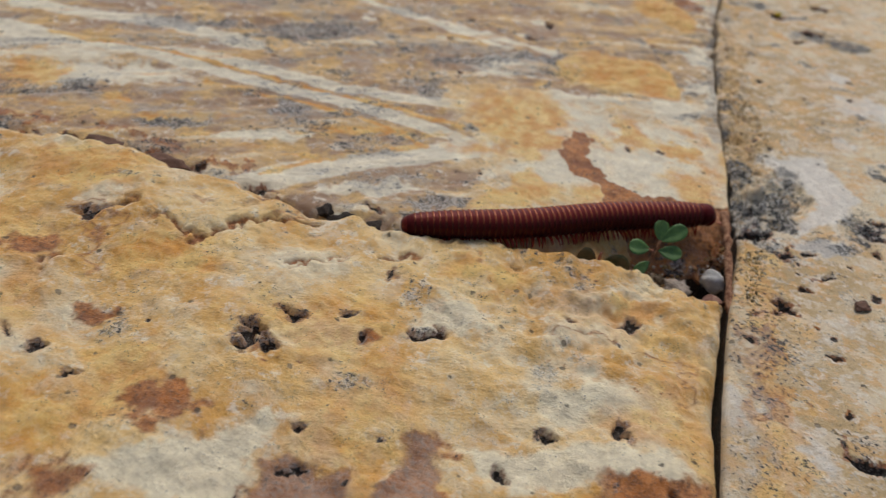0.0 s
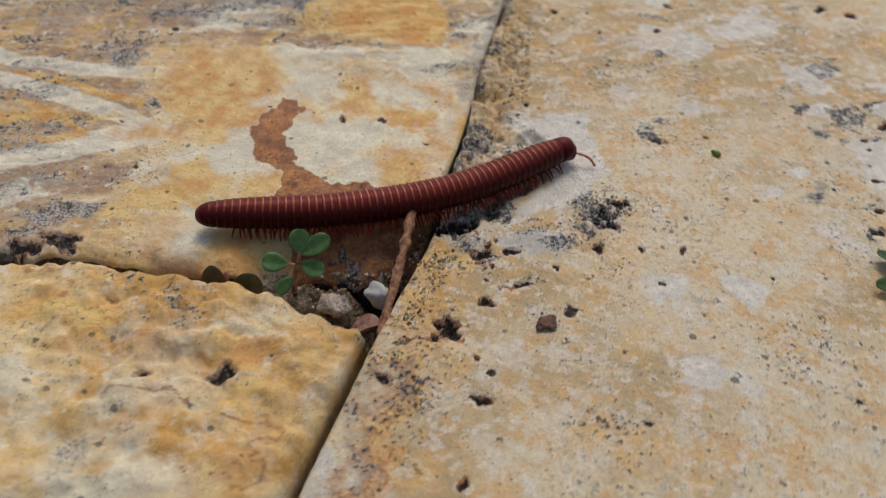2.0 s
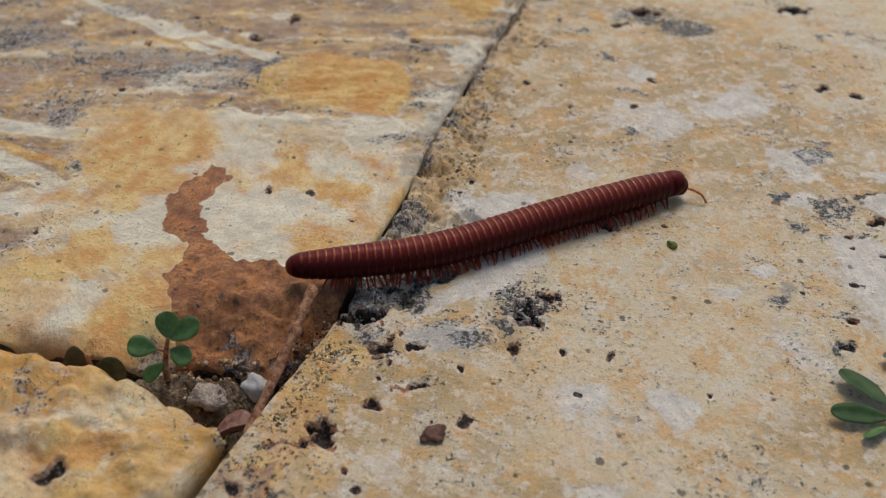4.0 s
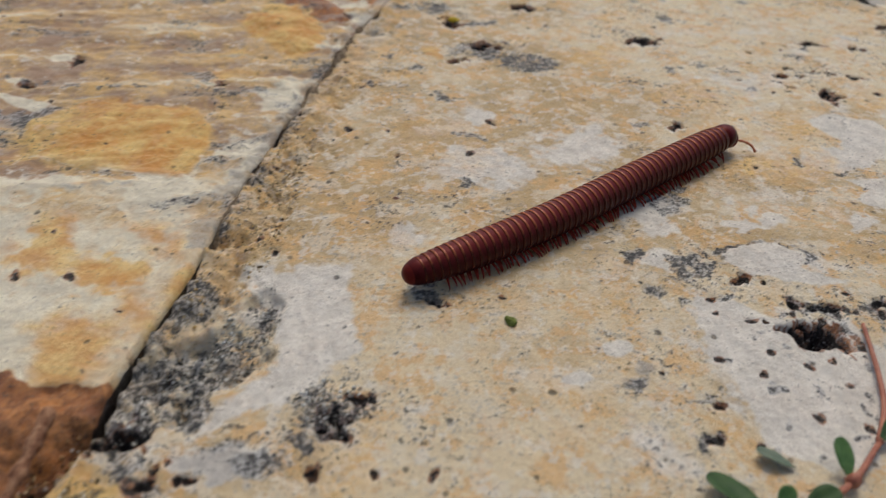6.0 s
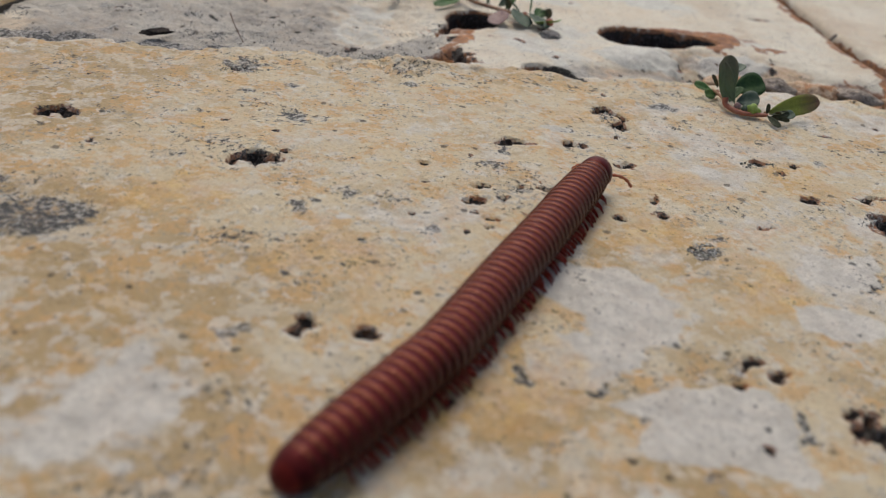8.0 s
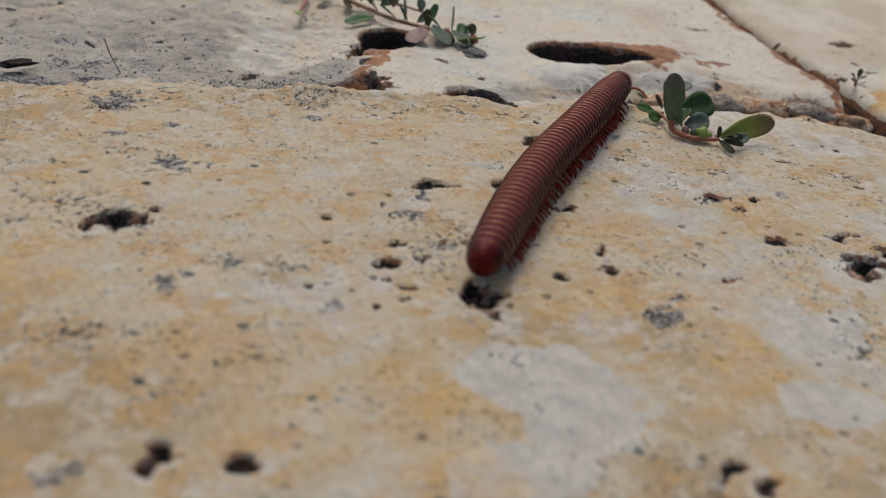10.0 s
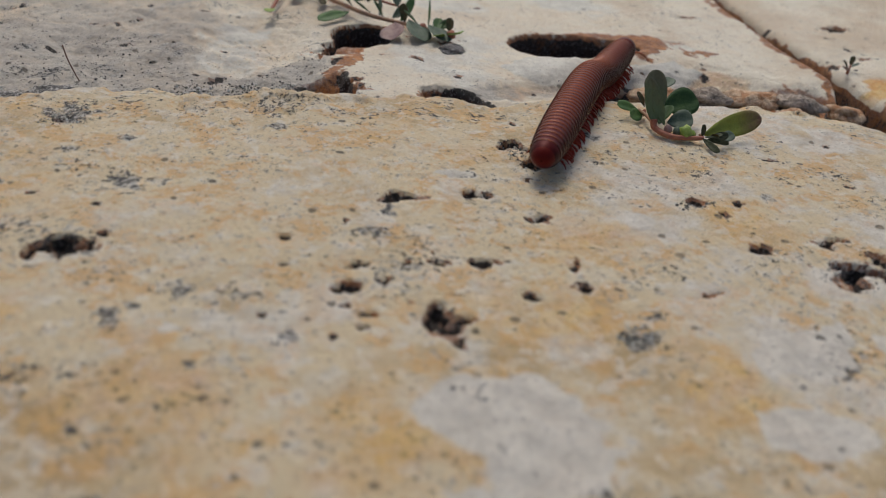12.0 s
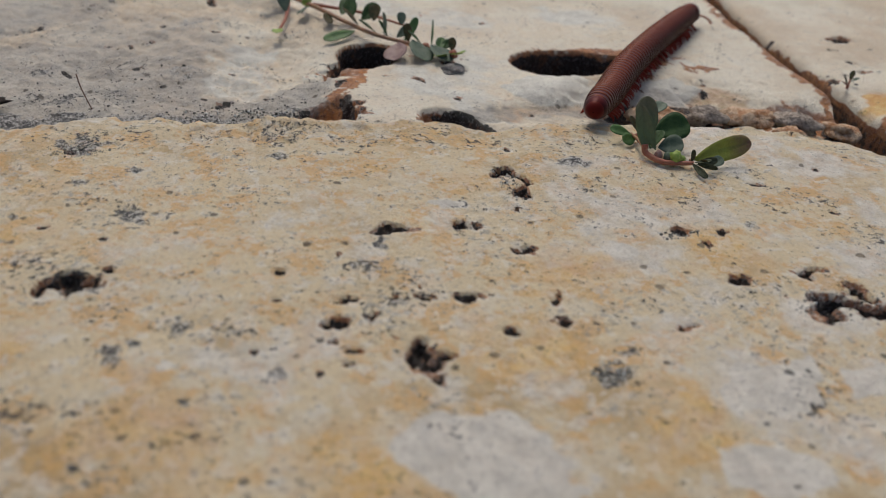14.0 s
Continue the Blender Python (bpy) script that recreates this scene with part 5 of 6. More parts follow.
def build_ground():
    a = np.concatenate([-np.geomspace(20000, 330, 30), np.arange(-320, -100, 8), np.arange(-100, 90, 0.8), np.arange(90, 330, 3), np.geomspace(340, 20000, 30)])
    b = np.concatenate([-np.geomspace(20000, 130, 34), np.arange(-120, -60, 3), np.arange(-60, 10, 0.6), np.arange(10, 330, 2.5), np.geomspace(340, 20000, 30)])
    x, y = np.meshgrid(a, b, indexing="ij")
    z = -14.0 + 2.0 * fbm(x, y, 12, 41, 4)
    pocket = np.exp(-(np.clip(banded_edge(x) - 4.5 - y, -9, 9) / 6.0) ** 2) * (1 - step(36, 42, x)) * step(-330, -120, x)
    z += pocket * (13.4 - 2.2 * step(22, 34, x) + 2.0 * fbm(x, y, 4, 42, 5) + 1.3 * fbm(x, y, 1.8, 43, 3))
    fill = np.exp(-((x - seam(y)) / 4.0) ** 2) * step(0, 26, y) * (1 - step(110, 130, y))
    z += fill * (13.0 + 0.8 * fbm(x, y, 3, 44, 4))
    SURFACES.append((x, y, z))
    ob = new("ground", grid_mesh("ground", x, y, z, soil_mat))
    tagged(ob, "dark crumbly soil under and between the stones", "ground", kind="structure")


build_ground()


# ---- mesh helpers for the things ----
def finish(bm, name, materials, parent=None, label="", at=None):
    bmesh.ops.recalc_face_normals(bm, faces=bm.faces)
    me = bpy.data.meshes.new(name)
    bm.to_mesh(me)
    bm.free()
    for m in (materials if isinstance(materials, (list, tuple)) else [materials]):
        me.materials.append(m)
    me.polygons.foreach_set("use_smooth", np.ones(len(me.polygons), bool))
    ob = new(name, me)
    ob.parent = parent
    if at is not None:
        ob.matrix_basis = at
    return tagged(ob, label) if label else ob


def part(name, bm, material, parent, label="", at=None):
    return finish(bm, name, material, parent, label, at)


def tube(bm, points, radii, sides=8, mat=0):
    """A tapered tube along points in mm."""
    pts = [Vector(p) * MM for p in points]
    rings, up = [], Vector((0.13, 0.21, 0.97))
    for i, p in enumerate(pts):
        t = (pts[min(i + 1, len(pts) - 1)] - pts[max(i - 1, 0)]).normalized()
        u = t.cross(up).normalized()
        v = t.cross(u)
        r = (radii[i] if isinstance(radii, (list, tuple)) else radii) * MM
        rings.append([bm.verts.new(p + r * (math.cos(a) * u + math.sin(a) * v)) for a in [2 * math.pi * k / sides for k in range(sides)]])
    for a, b in zip(rings, rings[1:]):
        for k in range(sides):
            bm.faces.new((a[k], a[(k + 1) % sides], b[(k + 1) % sides], b[k])).material_index = mat
    for r in (rings[0], rings[-1]):
        bm.faces.new(r).material_index = mat


def bent(points, n=10):
    """A smooth line through points."""
    p = [Vector(q) for q in points]
    p = [2 * p[0] - p[1]] + p + [2 * p[-1] - p[-2]]
    out = []
    for i in range(1, len(p) - 2):
        for k in range(n):
            u = k / n
            a, b, c, d = p[i - 1:i + 3]
            out.append(0.5 * (2 * b + (c - a) * u + (2 * a - 5 * b + 4 * c - d) * u * u + (3 * b - a - 3 * c + d) * u ** 3))
    return out + [p[-2]]


def leaf_mesh(length, width, fold=0.25, curl=0.2, tip=0.5, thick=0.12):
    """A leaf along +x from its stalk, in mm: midrib fold, curl along its length, real thickness."""
    bm = bmesh.new()
    n, m = 12, 7
    faces = []
    for side in (1, -1):
        grid = []
        for i in range(n + 1):
            u = 0.5 - 0.5 * math.cos(math.pi * i / n)
            w = width * 0.5 * (math.sin(math.pi / 2 * min(1, u / 0.62)) ** 0.85 if u < 0.62 else math.sqrt(max(0.0, 1 - ((u - 0.62) / 0.38) ** 2.4))) + 0.03
            row = []
            for j in range(m):
                v = j / (m - 1) * 2 - 1
                ripple = 0.03 * length * math.sin(9 * u + 2.5 * v) * abs(v)
                z = fold * abs(v) * w + curl * length * (u * u) + ripple * 0.4 - 0.05 * (1 - abs(v)) ** 4 * width * 0.5 + side * thick * 0.5 * (1 - v * v * 0.85)
                row.append(bm.verts.new(Vector((length * u, v * w, z)) * MM))
            grid.append(row)
        faces.append(grid)
    for grid in faces:
        for i in range(n):
            for j in range(m - 1):
                bm.faces.new((grid[i][j], grid[i + 1][j], grid[i + 1][j + 1], grid[i][j + 1]))
    top, low = faces
    rim = [(i, 0) for i in range(n + 1)] + [(n, j) for j in range(1, m)] + [(i, m - 1) for i in range(n - 1, -1, -1)] + [(0, j) for j in range(m - 2, 0, -1)]
    for (a, b), (c, d) in zip(rim, rim[1:] + rim[:1]):
        bm.faces.new((top[a][b], top[c][d], low[c][d], low[a][b]))
    return bm


def lump(size, seed, rough=0.3, cuts=3):
    """An irregular grain of that size (x, y, z in mm), standing on its base."""
    bm = bmesh.new()
    bmesh.ops.create_icosphere(bm, subdivisions=cuts, radius=1)
    for v in bm.verts:
        p = v.co.copy()
        k = 1 + rough * noise.noise(p * 1.3 + Vector((seed, 0, 0))) + rough * 0.5 * noise.noise(p * 3.1 + Vector((0, seed, 0)))
        v.co = Vector((p.x * k * size[0] / 2, p.y * k * size[1] / 2, p.z * k * size[2] / 2)) * MM
    return bm


def aim(x, y, z, yaw, lift=0, twist=0):
    """A pose at x, y, z in mm with +x turned to yaw, raised by lift and rolled by twist."""
    return pose(x * MM, y * MM, z * MM) @ pose(0, 0, 0, 0, 0, yaw) @ pose(0, 0, 0, 0, -lift, 0) @ pose(0, 0, 0, twist, 0, 0)


def plant(name, label, x, y, z, stems, leaves, buds=()):
    """A weed: stems as (points, radii, material), leaves as (x, y, z, yaw, lift, twist, length, width, material), buds as (x, y, z, size, material)."""
    root = tagged(new(name), label, "weed")
    root.matrix_basis = pose(x * MM, y * MM, z * MM)
    for points, radius, m in stems:
        bm = bmesh.new()
        line = bent(points, 6)
        tube(bm, line, [radius * (1 - 0.45 * i / len(line)) for i in range(len(line))], 8)
        part("stem", bm, m, root)
    for lx, ly, lz, yaw, lift, twist, length, width, m in leaves:
        part("leaf", leaf_mesh(length, width, 0.22, 0.06), m, root, at=aim(lx, ly, lz, yaw, lift, twist))
    for i, (lx, ly, lz, size, m) in enumerate(buds):
        part("bud", lump((size, size, size * 1.1), i + 3, 0.25, 2), m, root, at=pose(lx * MM, ly * MM, lz * MM))
    return root


# ---- millipede ----
RINGS, GIRTH, CLEAR = 54, 2.6, 0.35


def lathe(bm, profile, sides=28, mats=None):
    """Turns a profile of (x, radius) in mm about the x axis; a little flattened below."""
    rows = []
    for x, r in profile:
        rows.append([bm.verts.new(Vector((x, r * math.sin(a), r * math.cos(a) * (0.93 if math.cos(a) < 0 else 1))) * MM) for a in [2 * math.pi * k / sides for k in range(sides)]])
    for i, (a, b) in enumerate(zip(rows, rows[1:])):
        for k in range(sides):
            bm.faces.new((a[k], a[(k + 1) % sides], b[(k + 1) % sides], b[k])).material_index = mats[i] if mats else 0
    bm.faces.new(rows[0])
    bm.faces.new(rows[-1])


def ring_radius(i):
    """Radius of the i-th ring from the tail, in mm."""
    u = i / (RINGS - 1)
    return GIRTH * (1 - 0.30 * math.exp(-i / 4.0)) * (1 - 0.16 * math.exp(-(RINGS - 1 - i) / 2.2)) * (0.97 + 0.05 * math.sin(3.1 * u))


def leg_mesh():
    bm = bmesh.new()
    tube(bm, bent([(0, 0, 0.15), (0.1, 0.7, -0.02), (0.18, 1.3, -0.25), (0.22, 1.8, -0.65), (0.25, 2.05, -1.05)], 3), [0.23, 0.23, 0.22, 0.18, 0.20, 0.19, 0.15, 0.17, 0.14, 0.11, 0.12, 0.08, 0.04], 6)
    me = bpy.data.meshes.new("leg")
    bmesh.ops.recalc_face_normals(bm, faces=bm.faces)
    bm.to_mesh(me)
    bm.free()
    me.materials.append(leg_mat)
    me.polygons.foreach_set("use_smooth", np.ones(len(me.polygons), bool))
    return me


def build_millipede():
    root = tagged(new("millipede"), "dark maroon millipede with russet ringed shell and red legs, crawling", "millipede")
    step_mm = 62.0 / RINGS
    leg = leg_mesh()
    chance = random.Random(4)
    rings = []
    for i in range(RINGS):
        r = ring_radius(i)
        bm = bmesh.new()
        h = step_mm
        if i == 0:
            lathe(bm, [(-1.7, 0.12), (-1.65, 0.30 * r), (-1.5, 0.50 * r), (-1.2, 0.70 * r), (-0.8, 0.85 * r), (-0.3, 0.97 * r), (0.1, 1.05 * r), (0.5, 1.09 * r), (0.9, 1.09 * r)], mats=[2, 2, 2, 2, 0, 0, 0, 0])
        elif i == RINGS - 1:
            lathe(bm, [(-0.8, 0.9 * r), (-0.62, 1.0 * r), (0.3, 1.0 * r), (1.2, 0.95 * r), (1.9, 0.80 * r), (2.1, 0.55 * r), (2.0, 0.2)], mats=[1, 0, 0, 0, 2, 2])
        else:
            k = ring_radius(i + 1) / r
            shape = [(-0.60, 0.94), (-0.60, 0.985), (-0.54, 1.012), (-0.42, 1.020), (-0.30, 1.014), (-0.20, 0.998), (0.10, 0.990), (0.33, 0.978), (0.7, 0.94)]
            lathe(bm, [(u * h, v * r * (1 + (k - 1) * (u + 0.6))) for u, v in shape], mats=[3, 1, 1, 1, 0, 0, 0, 3])
        ring = part("tail_ring" if i == 0 else "collar" if i == RINGS - 1 else "body_ring", bm, [shell_dark, shell_band_glint, shell_tip, shell_groove], root)
        rings.append(ring)
        if 4 <= i <= RINGS - 2:
            for dx in ((-0.35, 0.3) if i < RINGS - 4 else (0.0,)):
                for side in (1, -1):
                    o = new("leg", leg)
                    o.parent = ring
                    o.matrix_basis = pose(dx * h * MM, side * 0.5 * r * MM, -(0.74 * r) * MM, chance.uniform(-9, 9), 0, (0 if side > 0 else 180) + chance.uniform(-16, 16))
                    o.scale = [r / GIRTH * chance.uniform(0.82, 1.02)] * 3
    bm = lump((2.6, 4.0, 3.4), 2, 0.06, 3)
    head = part("head", bm, shell_tip, root, "red-brown rounded head")
    for side in (1, -1):
        bm = bmesh.new()
        tube(bm, bent([(0, 0, 0), (0.9, side * 1.2, 0.3), (1.9, side * 2.3, 0.1), (2.6, side * 3.2, -0.7)], 5), [0.2 + 0.05 * math.sin(k * 1.9) for k in range(16)], 8)
        part("antenna", bm, feeler_mat, head, "orange-red antenna", pose(0.8 * MM, side * 0.9 * MM, 0.0))
    return root, rings, head


# axis of the body: seconds, then four points from tail to head, x and y in mm
SPINE_A = [
    (0.0, -12.6, -33.4, 5.8, -29.1, 23.5, -22.0, 41.7, -16.4),  # 57 mm
    (0.5, -3.2, -31.9, 14.6, -25.4, 32.6, -19.1, 50.0, -11.5),  # 57 mm
    (1.0, 3.6, -26.5, 21.3, -20.3, 39.3, -15.1, 57.1, -9.1),  # 56 mm
    (1.5, 7.5, -26.3, 26.5, -20.8, 45.3, -15.1, 62.9, -6.2),  # 59 mm
    (2.0, 14.1, -22.1, 34.3, -17.8, 52.1, -10.2, 69.0, 2.2),  # 61 mm
    (2.5, 20.4, -20.0, 40.3, -15.5, 58.3, -3.9, 76.1, 5.4),  # 62 mm
    (2.7, 22.8, -18.7, 42.2, -14.9, 60.1, -3.4, 78.4, 5.5),  # 61 mm
]
SPINE_B = [
    (5.0, 59.0, -1.7, 78.1, 8.8, 95.6, 21.5, 112.8, 34.8),  # 65 mm
    (5.5, 69.9, 5.1, 88.3, 15.8, 105.4, 28.7, 122.5, 41.6),  # 64 mm
    (6.0, 81.0, 11.2, 98.6, 24.1, 114.9, 38.5, 131.2, 53.0),  # 65 mm
    (6.5, 91.4, 18.5, 108.5, 31.7, 125.0, 45.8, 141.3, 60.2),  # 65 mm
    (7.0, 100.4, 26.6, 117.2, 40.7, 133.9, 55.1, 150.7, 69.2),  # 66 mm
    (7.2, 104.1, 29.8, 119.2, 40.5, 135.0, 55.2, 152.6, 72.7),  # 65 mm
]
SPINE_C = [
    (9.3, 143.3, 63.2, 155.0, 77.0, 169.5, 94.1, 187.2, 110.2),  # 64 mm
    (9.5, 146.1, 66.8, 158.1, 81.2, 172.9, 98.6, 192.1, 115.2),  # 67 mm
    (10.0, 155.6, 76.1, 170.0, 94.5, 185.1, 110.0, 198.3, 123.3),  # 64 mm
    (10.5, 162.0, 83.2, 175.3, 99.8, 189.5, 115.3, 205.0, 135.0),  # 67 mm
    (11.0, 168.5, 91.2, 178.7, 103.8, 190.5, 116.5, 202.3, 134.3),  # 55 mm
    (11.5, 171.6, 93.7, 183.7, 107.9, 195.5, 122.0, 207.0, 141.9),  # 60 mm
    (12.0, 177.1, 99.7, 187.7, 113.1, 198.4, 125.9, 214.7, 143.0),  # 57 mm
    (12.5, 184.9, 107.9, 196.5, 123.1, 212.5, 140.5, 223.3, 147.7),  # 56 mm
    (13.0, 190.1, 114.5, 203.8, 132.9, 216.6, 145.2, 232.0, 158.6),  # 61 mm
    (13.5, 193.7, 118.3, 209.5, 138.2, 223.4, 151.4, 240.4, 164.9),  # 66 mm
    (14.0, 196.7, 120.6, 212.7, 139.9, 227.9, 154.7, 246.3, 170.4),  # 70 mm
]


def footing(x, y):
    """Height of the stones under the body, in mm."""
    w = step(-4, 4, x - seam(y))
    near_z = banded_level(x, y) * (1 - w)
    return near_z + (-2.5 - near_z) * step(-3, 3, y - (main_edge(x) + far_edge(x)) / 2)


def body_line(row):
    """Places and headings of the rings for one row, tail first."""
    p = [Vector((row[k], row[k + 1], 0)) for k in (1, 3, 5, 7)]
    line = np.array([tuple(v) for v in bent(p, 30)])
    d = np.concatenate([[0], np.cumsum(np.hypot(np.diff(line[:, 0]), np.diff(line[:, 1])))])
    u = (np.arange(RINGS + 1) + 1.4) / (RINGS + 1.4)
    x, y = np.interp(u * d[-1], d, line[:, 0]), np.interp(u * d[-1], d, line[:, 1])
    z = footing(x, y)
    for _ in range(6):
        z = np.convolve(np.pad(z, 2, mode="edge"), np.ones(5) / 5, "valid")
    return x, y, z + GIRTH + CLEAR


def motions():
    root, rings, head = MILLIPEDE
    rows = SPINE_A + SPINE_B + SPINE_C
    root_rows, ring_rows = [], [[] for _ in range(RINGS + 1)]
    for row in rows:
        x, y, z = body_line(row)
        m = RINGS // 2
        yaw = math.degrees(math.atan2(y[-1] - y[0], x[-1] - x[0]))
        base = pose(x[m] * MM, y[m] * MM, 0, 0, 0, yaw)
        root_rows.append((row[0], base))
        inv = base.inverted()
        for i in range(RINGS + 1):
            a, b = max(i - 1, 0), min(i + 1, RINGS)
            turn = math.degrees(math.atan2(y[b] - y[a], x[b] - x[a]))
            lift = math.degrees(math.atan2(z[b] - z[a], math.hypot(x[b] - x[a], y[b] - y[a])))
            ring_rows[i].append((row[0], inv @ pose(x[i] * MM, y[i] * MM, z[i] * MM, 0, 0, turn) @ pose(0, 0, 0, 0, -lift, 0)))
    walk(root, root_rows)
    for i, ring in enumerate(rings):
        walk(ring, ring_rows[i])
    walk(head, [(t, m @ pose(0.4 * MM, 0, -0.5 * MM, 0, 20, 0)) for t, m in ring_rows[RINGS]])
    # the legs swing in waves that run along the body
    for i, ring in enumerate(rings):
        for k, leg in enumerate(ring.children):
            rest = leg.matrix_basis.copy()
            walk(leg, [(t * 0.5, rest @ pose(0, 0, 0, 6 * math.cos(5.3 * t * 0.5 + i * 0.55 + k), 0, 16 * math.sin(5.3 * t * 0.5 + i * 0.55 + (k // 2) * 0.28))) for t in range(29)])


MILLIPEDE = build_millipede()


# ---- weeds ----
plant("seedling", "small green seedling with round leaves on a red stem", 29.8, -30.2, -1.6,
      [([(0, 0, 0), (0.3, 0.2, 3.0), (0.9, 0.5, 5.5), (1.3, 0.8, 7.2)], 0.42, bark), ([(0.9, 0.5, 5.0), (-0.6, 0.2, 5.6)], 0.25, stem_red)],
      [(1.3, 0.8, 7.0, 100, 55, 10, 3.6, 2.9, leaf_green), (1.5, 0.8, 7.0, 20, 28, 35, 4.8, 2.8, leaf_green), (1.3, 0.4, 5.4, -20, 5, 38, 4.0, 2.6, leaf_green),
       (-0.2, 0.2, 5.6, 185, 5, -38, 3.8, 2.8, leaf_green), (0.2, 0, 3.2, 215, -35, -30, 3.4, 2.0, leaf_green)])
plant("seedling", "folded dark olive seedling leaves beside the chipped stone", 21.0, -32.4, -0.5,
      [([(0, 0, 0), (0, 0.1, 2.0), (0.1, -0.1, 4.4)], 0.38, stem_red)],
      [(-0.1, 0.1, 1.6, 170, 12, -60, 3.8, 4.6, leaf_brown), (0.2, 0.1, 1.5, -4, 8, 60, 5.2, 4.2, leaf_brown)])
plant("seedling", "bright green sprout in the hollow by the joint", 30.3, -86.6, -3.0,
      [([(0, 0, 0), (0.2, 0.2, 4.5)], 0.4, bud_mat)],
      [(0.2, 0.2, 4.2, a, 25, 10, 4.4, 2.2, leaf_green) for a in (20, 100, 175, 250, 320)])
plant("spurge_sprig", "fallen weed sprig, dark green leaves, lime buds, red stem", 121.1, -21.9, -0.35,
      [([(0, 0, 1.0), (4.5, 2.6, 1.4), (9.5, 6.0, 1.2), (14.5, 12.0, 1.0)], 0.55, stem_red), ([(14.5, 12, 1.0), (17.0, 17.5, 0.9), (18.3, 23.7, 0.9), (19.3, 31.9, 0.9)], 0.45, stem_red), ([(1.0, 0.5, 1.4), (3.5, -0.8, 1.8)], 0.4, stem_red)],
      [(0.0, 0.8, 1.2, 142, 1, 12, 7.6, 3.4, leaf_deep), (-0.6, -0.8, 1.1, 186, 3, -15, 7.6, 2.7, leaf_deep), (-0.6, -1.5, 0.9, 222, 4, 35, 5.2, 1.7, leaf_green), (2.4, -0.6, 1.2, -18, 4, 5, 8.0, 3.4, leaf_deep),
       (3.2, 1.6, 1.4, 30, 18, 0, 4.5, 2.6, leaf_deep), (0.9, 1.2, 1.6, 70, 35, 0, 3.0, 1.8, leaf_green), (4.4, 8.2, 0.5, 160, 6, 20, 4.4, 2.4, leaf_dusk), (9.5, 6.5, 1.2, 100, 25, 0, 4.5, 2.0, leaf_green)] +
      [(14.5, 12.0, 1.2, 40, 20, 0, 5.0, 2.2, leaf_deep)],
      [(0, 0.1, 1.5, 1.9, bud_mat), (0.7, -1.7, 1.3, 1.7, bud_mat), (1.6, -1.9, 1.2, 1.5, bud_mat), (-0.7, 0.8, 1.4, 1.0, bud_mat), (2.8, 2.0, 1.5, 1.3, stem_red), (9.6, 6.2, 1.5, 1.6, stem_red)])
plant("spurge_sprig", "weed sprig with oval green leaves and one olive leaf", 200.3, 110.4, -0.1,
      [([(0, 0.6, 2.0), (0.1, 0.0, 0.9), (1.4, -2.4, 0.6), (4.2, -3.6, 0.7), (5.4, -4.2, 0.9)], 0.5, stem_red), ([(1.0, 2.0, 2.6), (4.0, 7.0, 3.0), (8.0, 11.5, 3.4)], 0.35, stem_red), ([(0, 0.6, 1.6), (0.6, 3.2, 1.4), (0.9, 5.8, 1.2)], 0.35, stem_tan), ([(5.2, -3.4, 0.9), (5.8, -3.5, 1.2)], 0.3, stem_tan)],
      [(0.0, 0.5, 1.2, 78, 62, 5, 7.6, 3.5, leaf_shade), (1.6, 0.0, 1.2, 118, 54, -50, 7.2, 2.0, leaf_shade), (2.4, 2.6, 2.6, 5, 8, 42, 6.0, 4.2, leaf_deep), (2.2, 0.4, 1.4, -20, 14, 45, 3.6, 2.9, leaf_dusk), (1.0, 0.6, 1.2, 30, 34, -20, 3.4, 2.4, leaf_deep),
       (5.6, -3.6, 1.1, 4, 10, 55, 9.6, 3.2, leaf_blush), (3.2, 5.5, 4.2, 20, 20, 0, 3.2, 2.4, leaf_dusk),
       (0.8, 6.0, 1.2, 170, 10, -30, 3.4, 1.8, leaf_green)] +
      [(1.2, 5.2, 1.0, 200, -4, -40, 2.8, 2.0, leaf_green), (1.8, 5.8, 1.6, 120, 45, 0, 2.4, 1.3, leaf_brown), (2.2, 5.2, 1.6, 70, 60, 10, 2.4, 1.4, leaf_deep), (2.0, 4.4, 1.2, 30, 15, 0, 2.2, 1.2, leaf_brown),
       (5.0, -4.4, 1.0, -85, -8, 50, 3.8, 0.9, leaf_dry), (5.6, -4.6, 0.9, -45, 0, -70, 3.0, 1.0, leaf_dry), (5.4, -4.4, 1.1, -60, 24, 20, 2.6, 0.9, leaf_dry), (5.8, -4.6, 0.9, -15, 16, 60, 2.8, 1.2, leaf_dry), (5.2, -4.0, 1.0, 60, 50, 30, 1.8, 0.8, leaf_brown), (6.2, -4.4, 1.0, -100, 30, -40, 2.2, 0.8, leaf_brown)] +
      [(7.4, -5.2, 0.8, 10, 16, 30, 2.4, 1.6, leaf_dusk)],
      [(3.4, -2.6, 1.2, 1.9, bud_mat), (2.6, -1.8, 1.0, 1.3, leaf_dusk), (4.2, -2.9, 0.9, 1.2, bud_mat), (1.4, -1.2, 1.2, 1.2, leaf_pink), (1.4, 5.2, 0.9, 1.0, stem_red)])
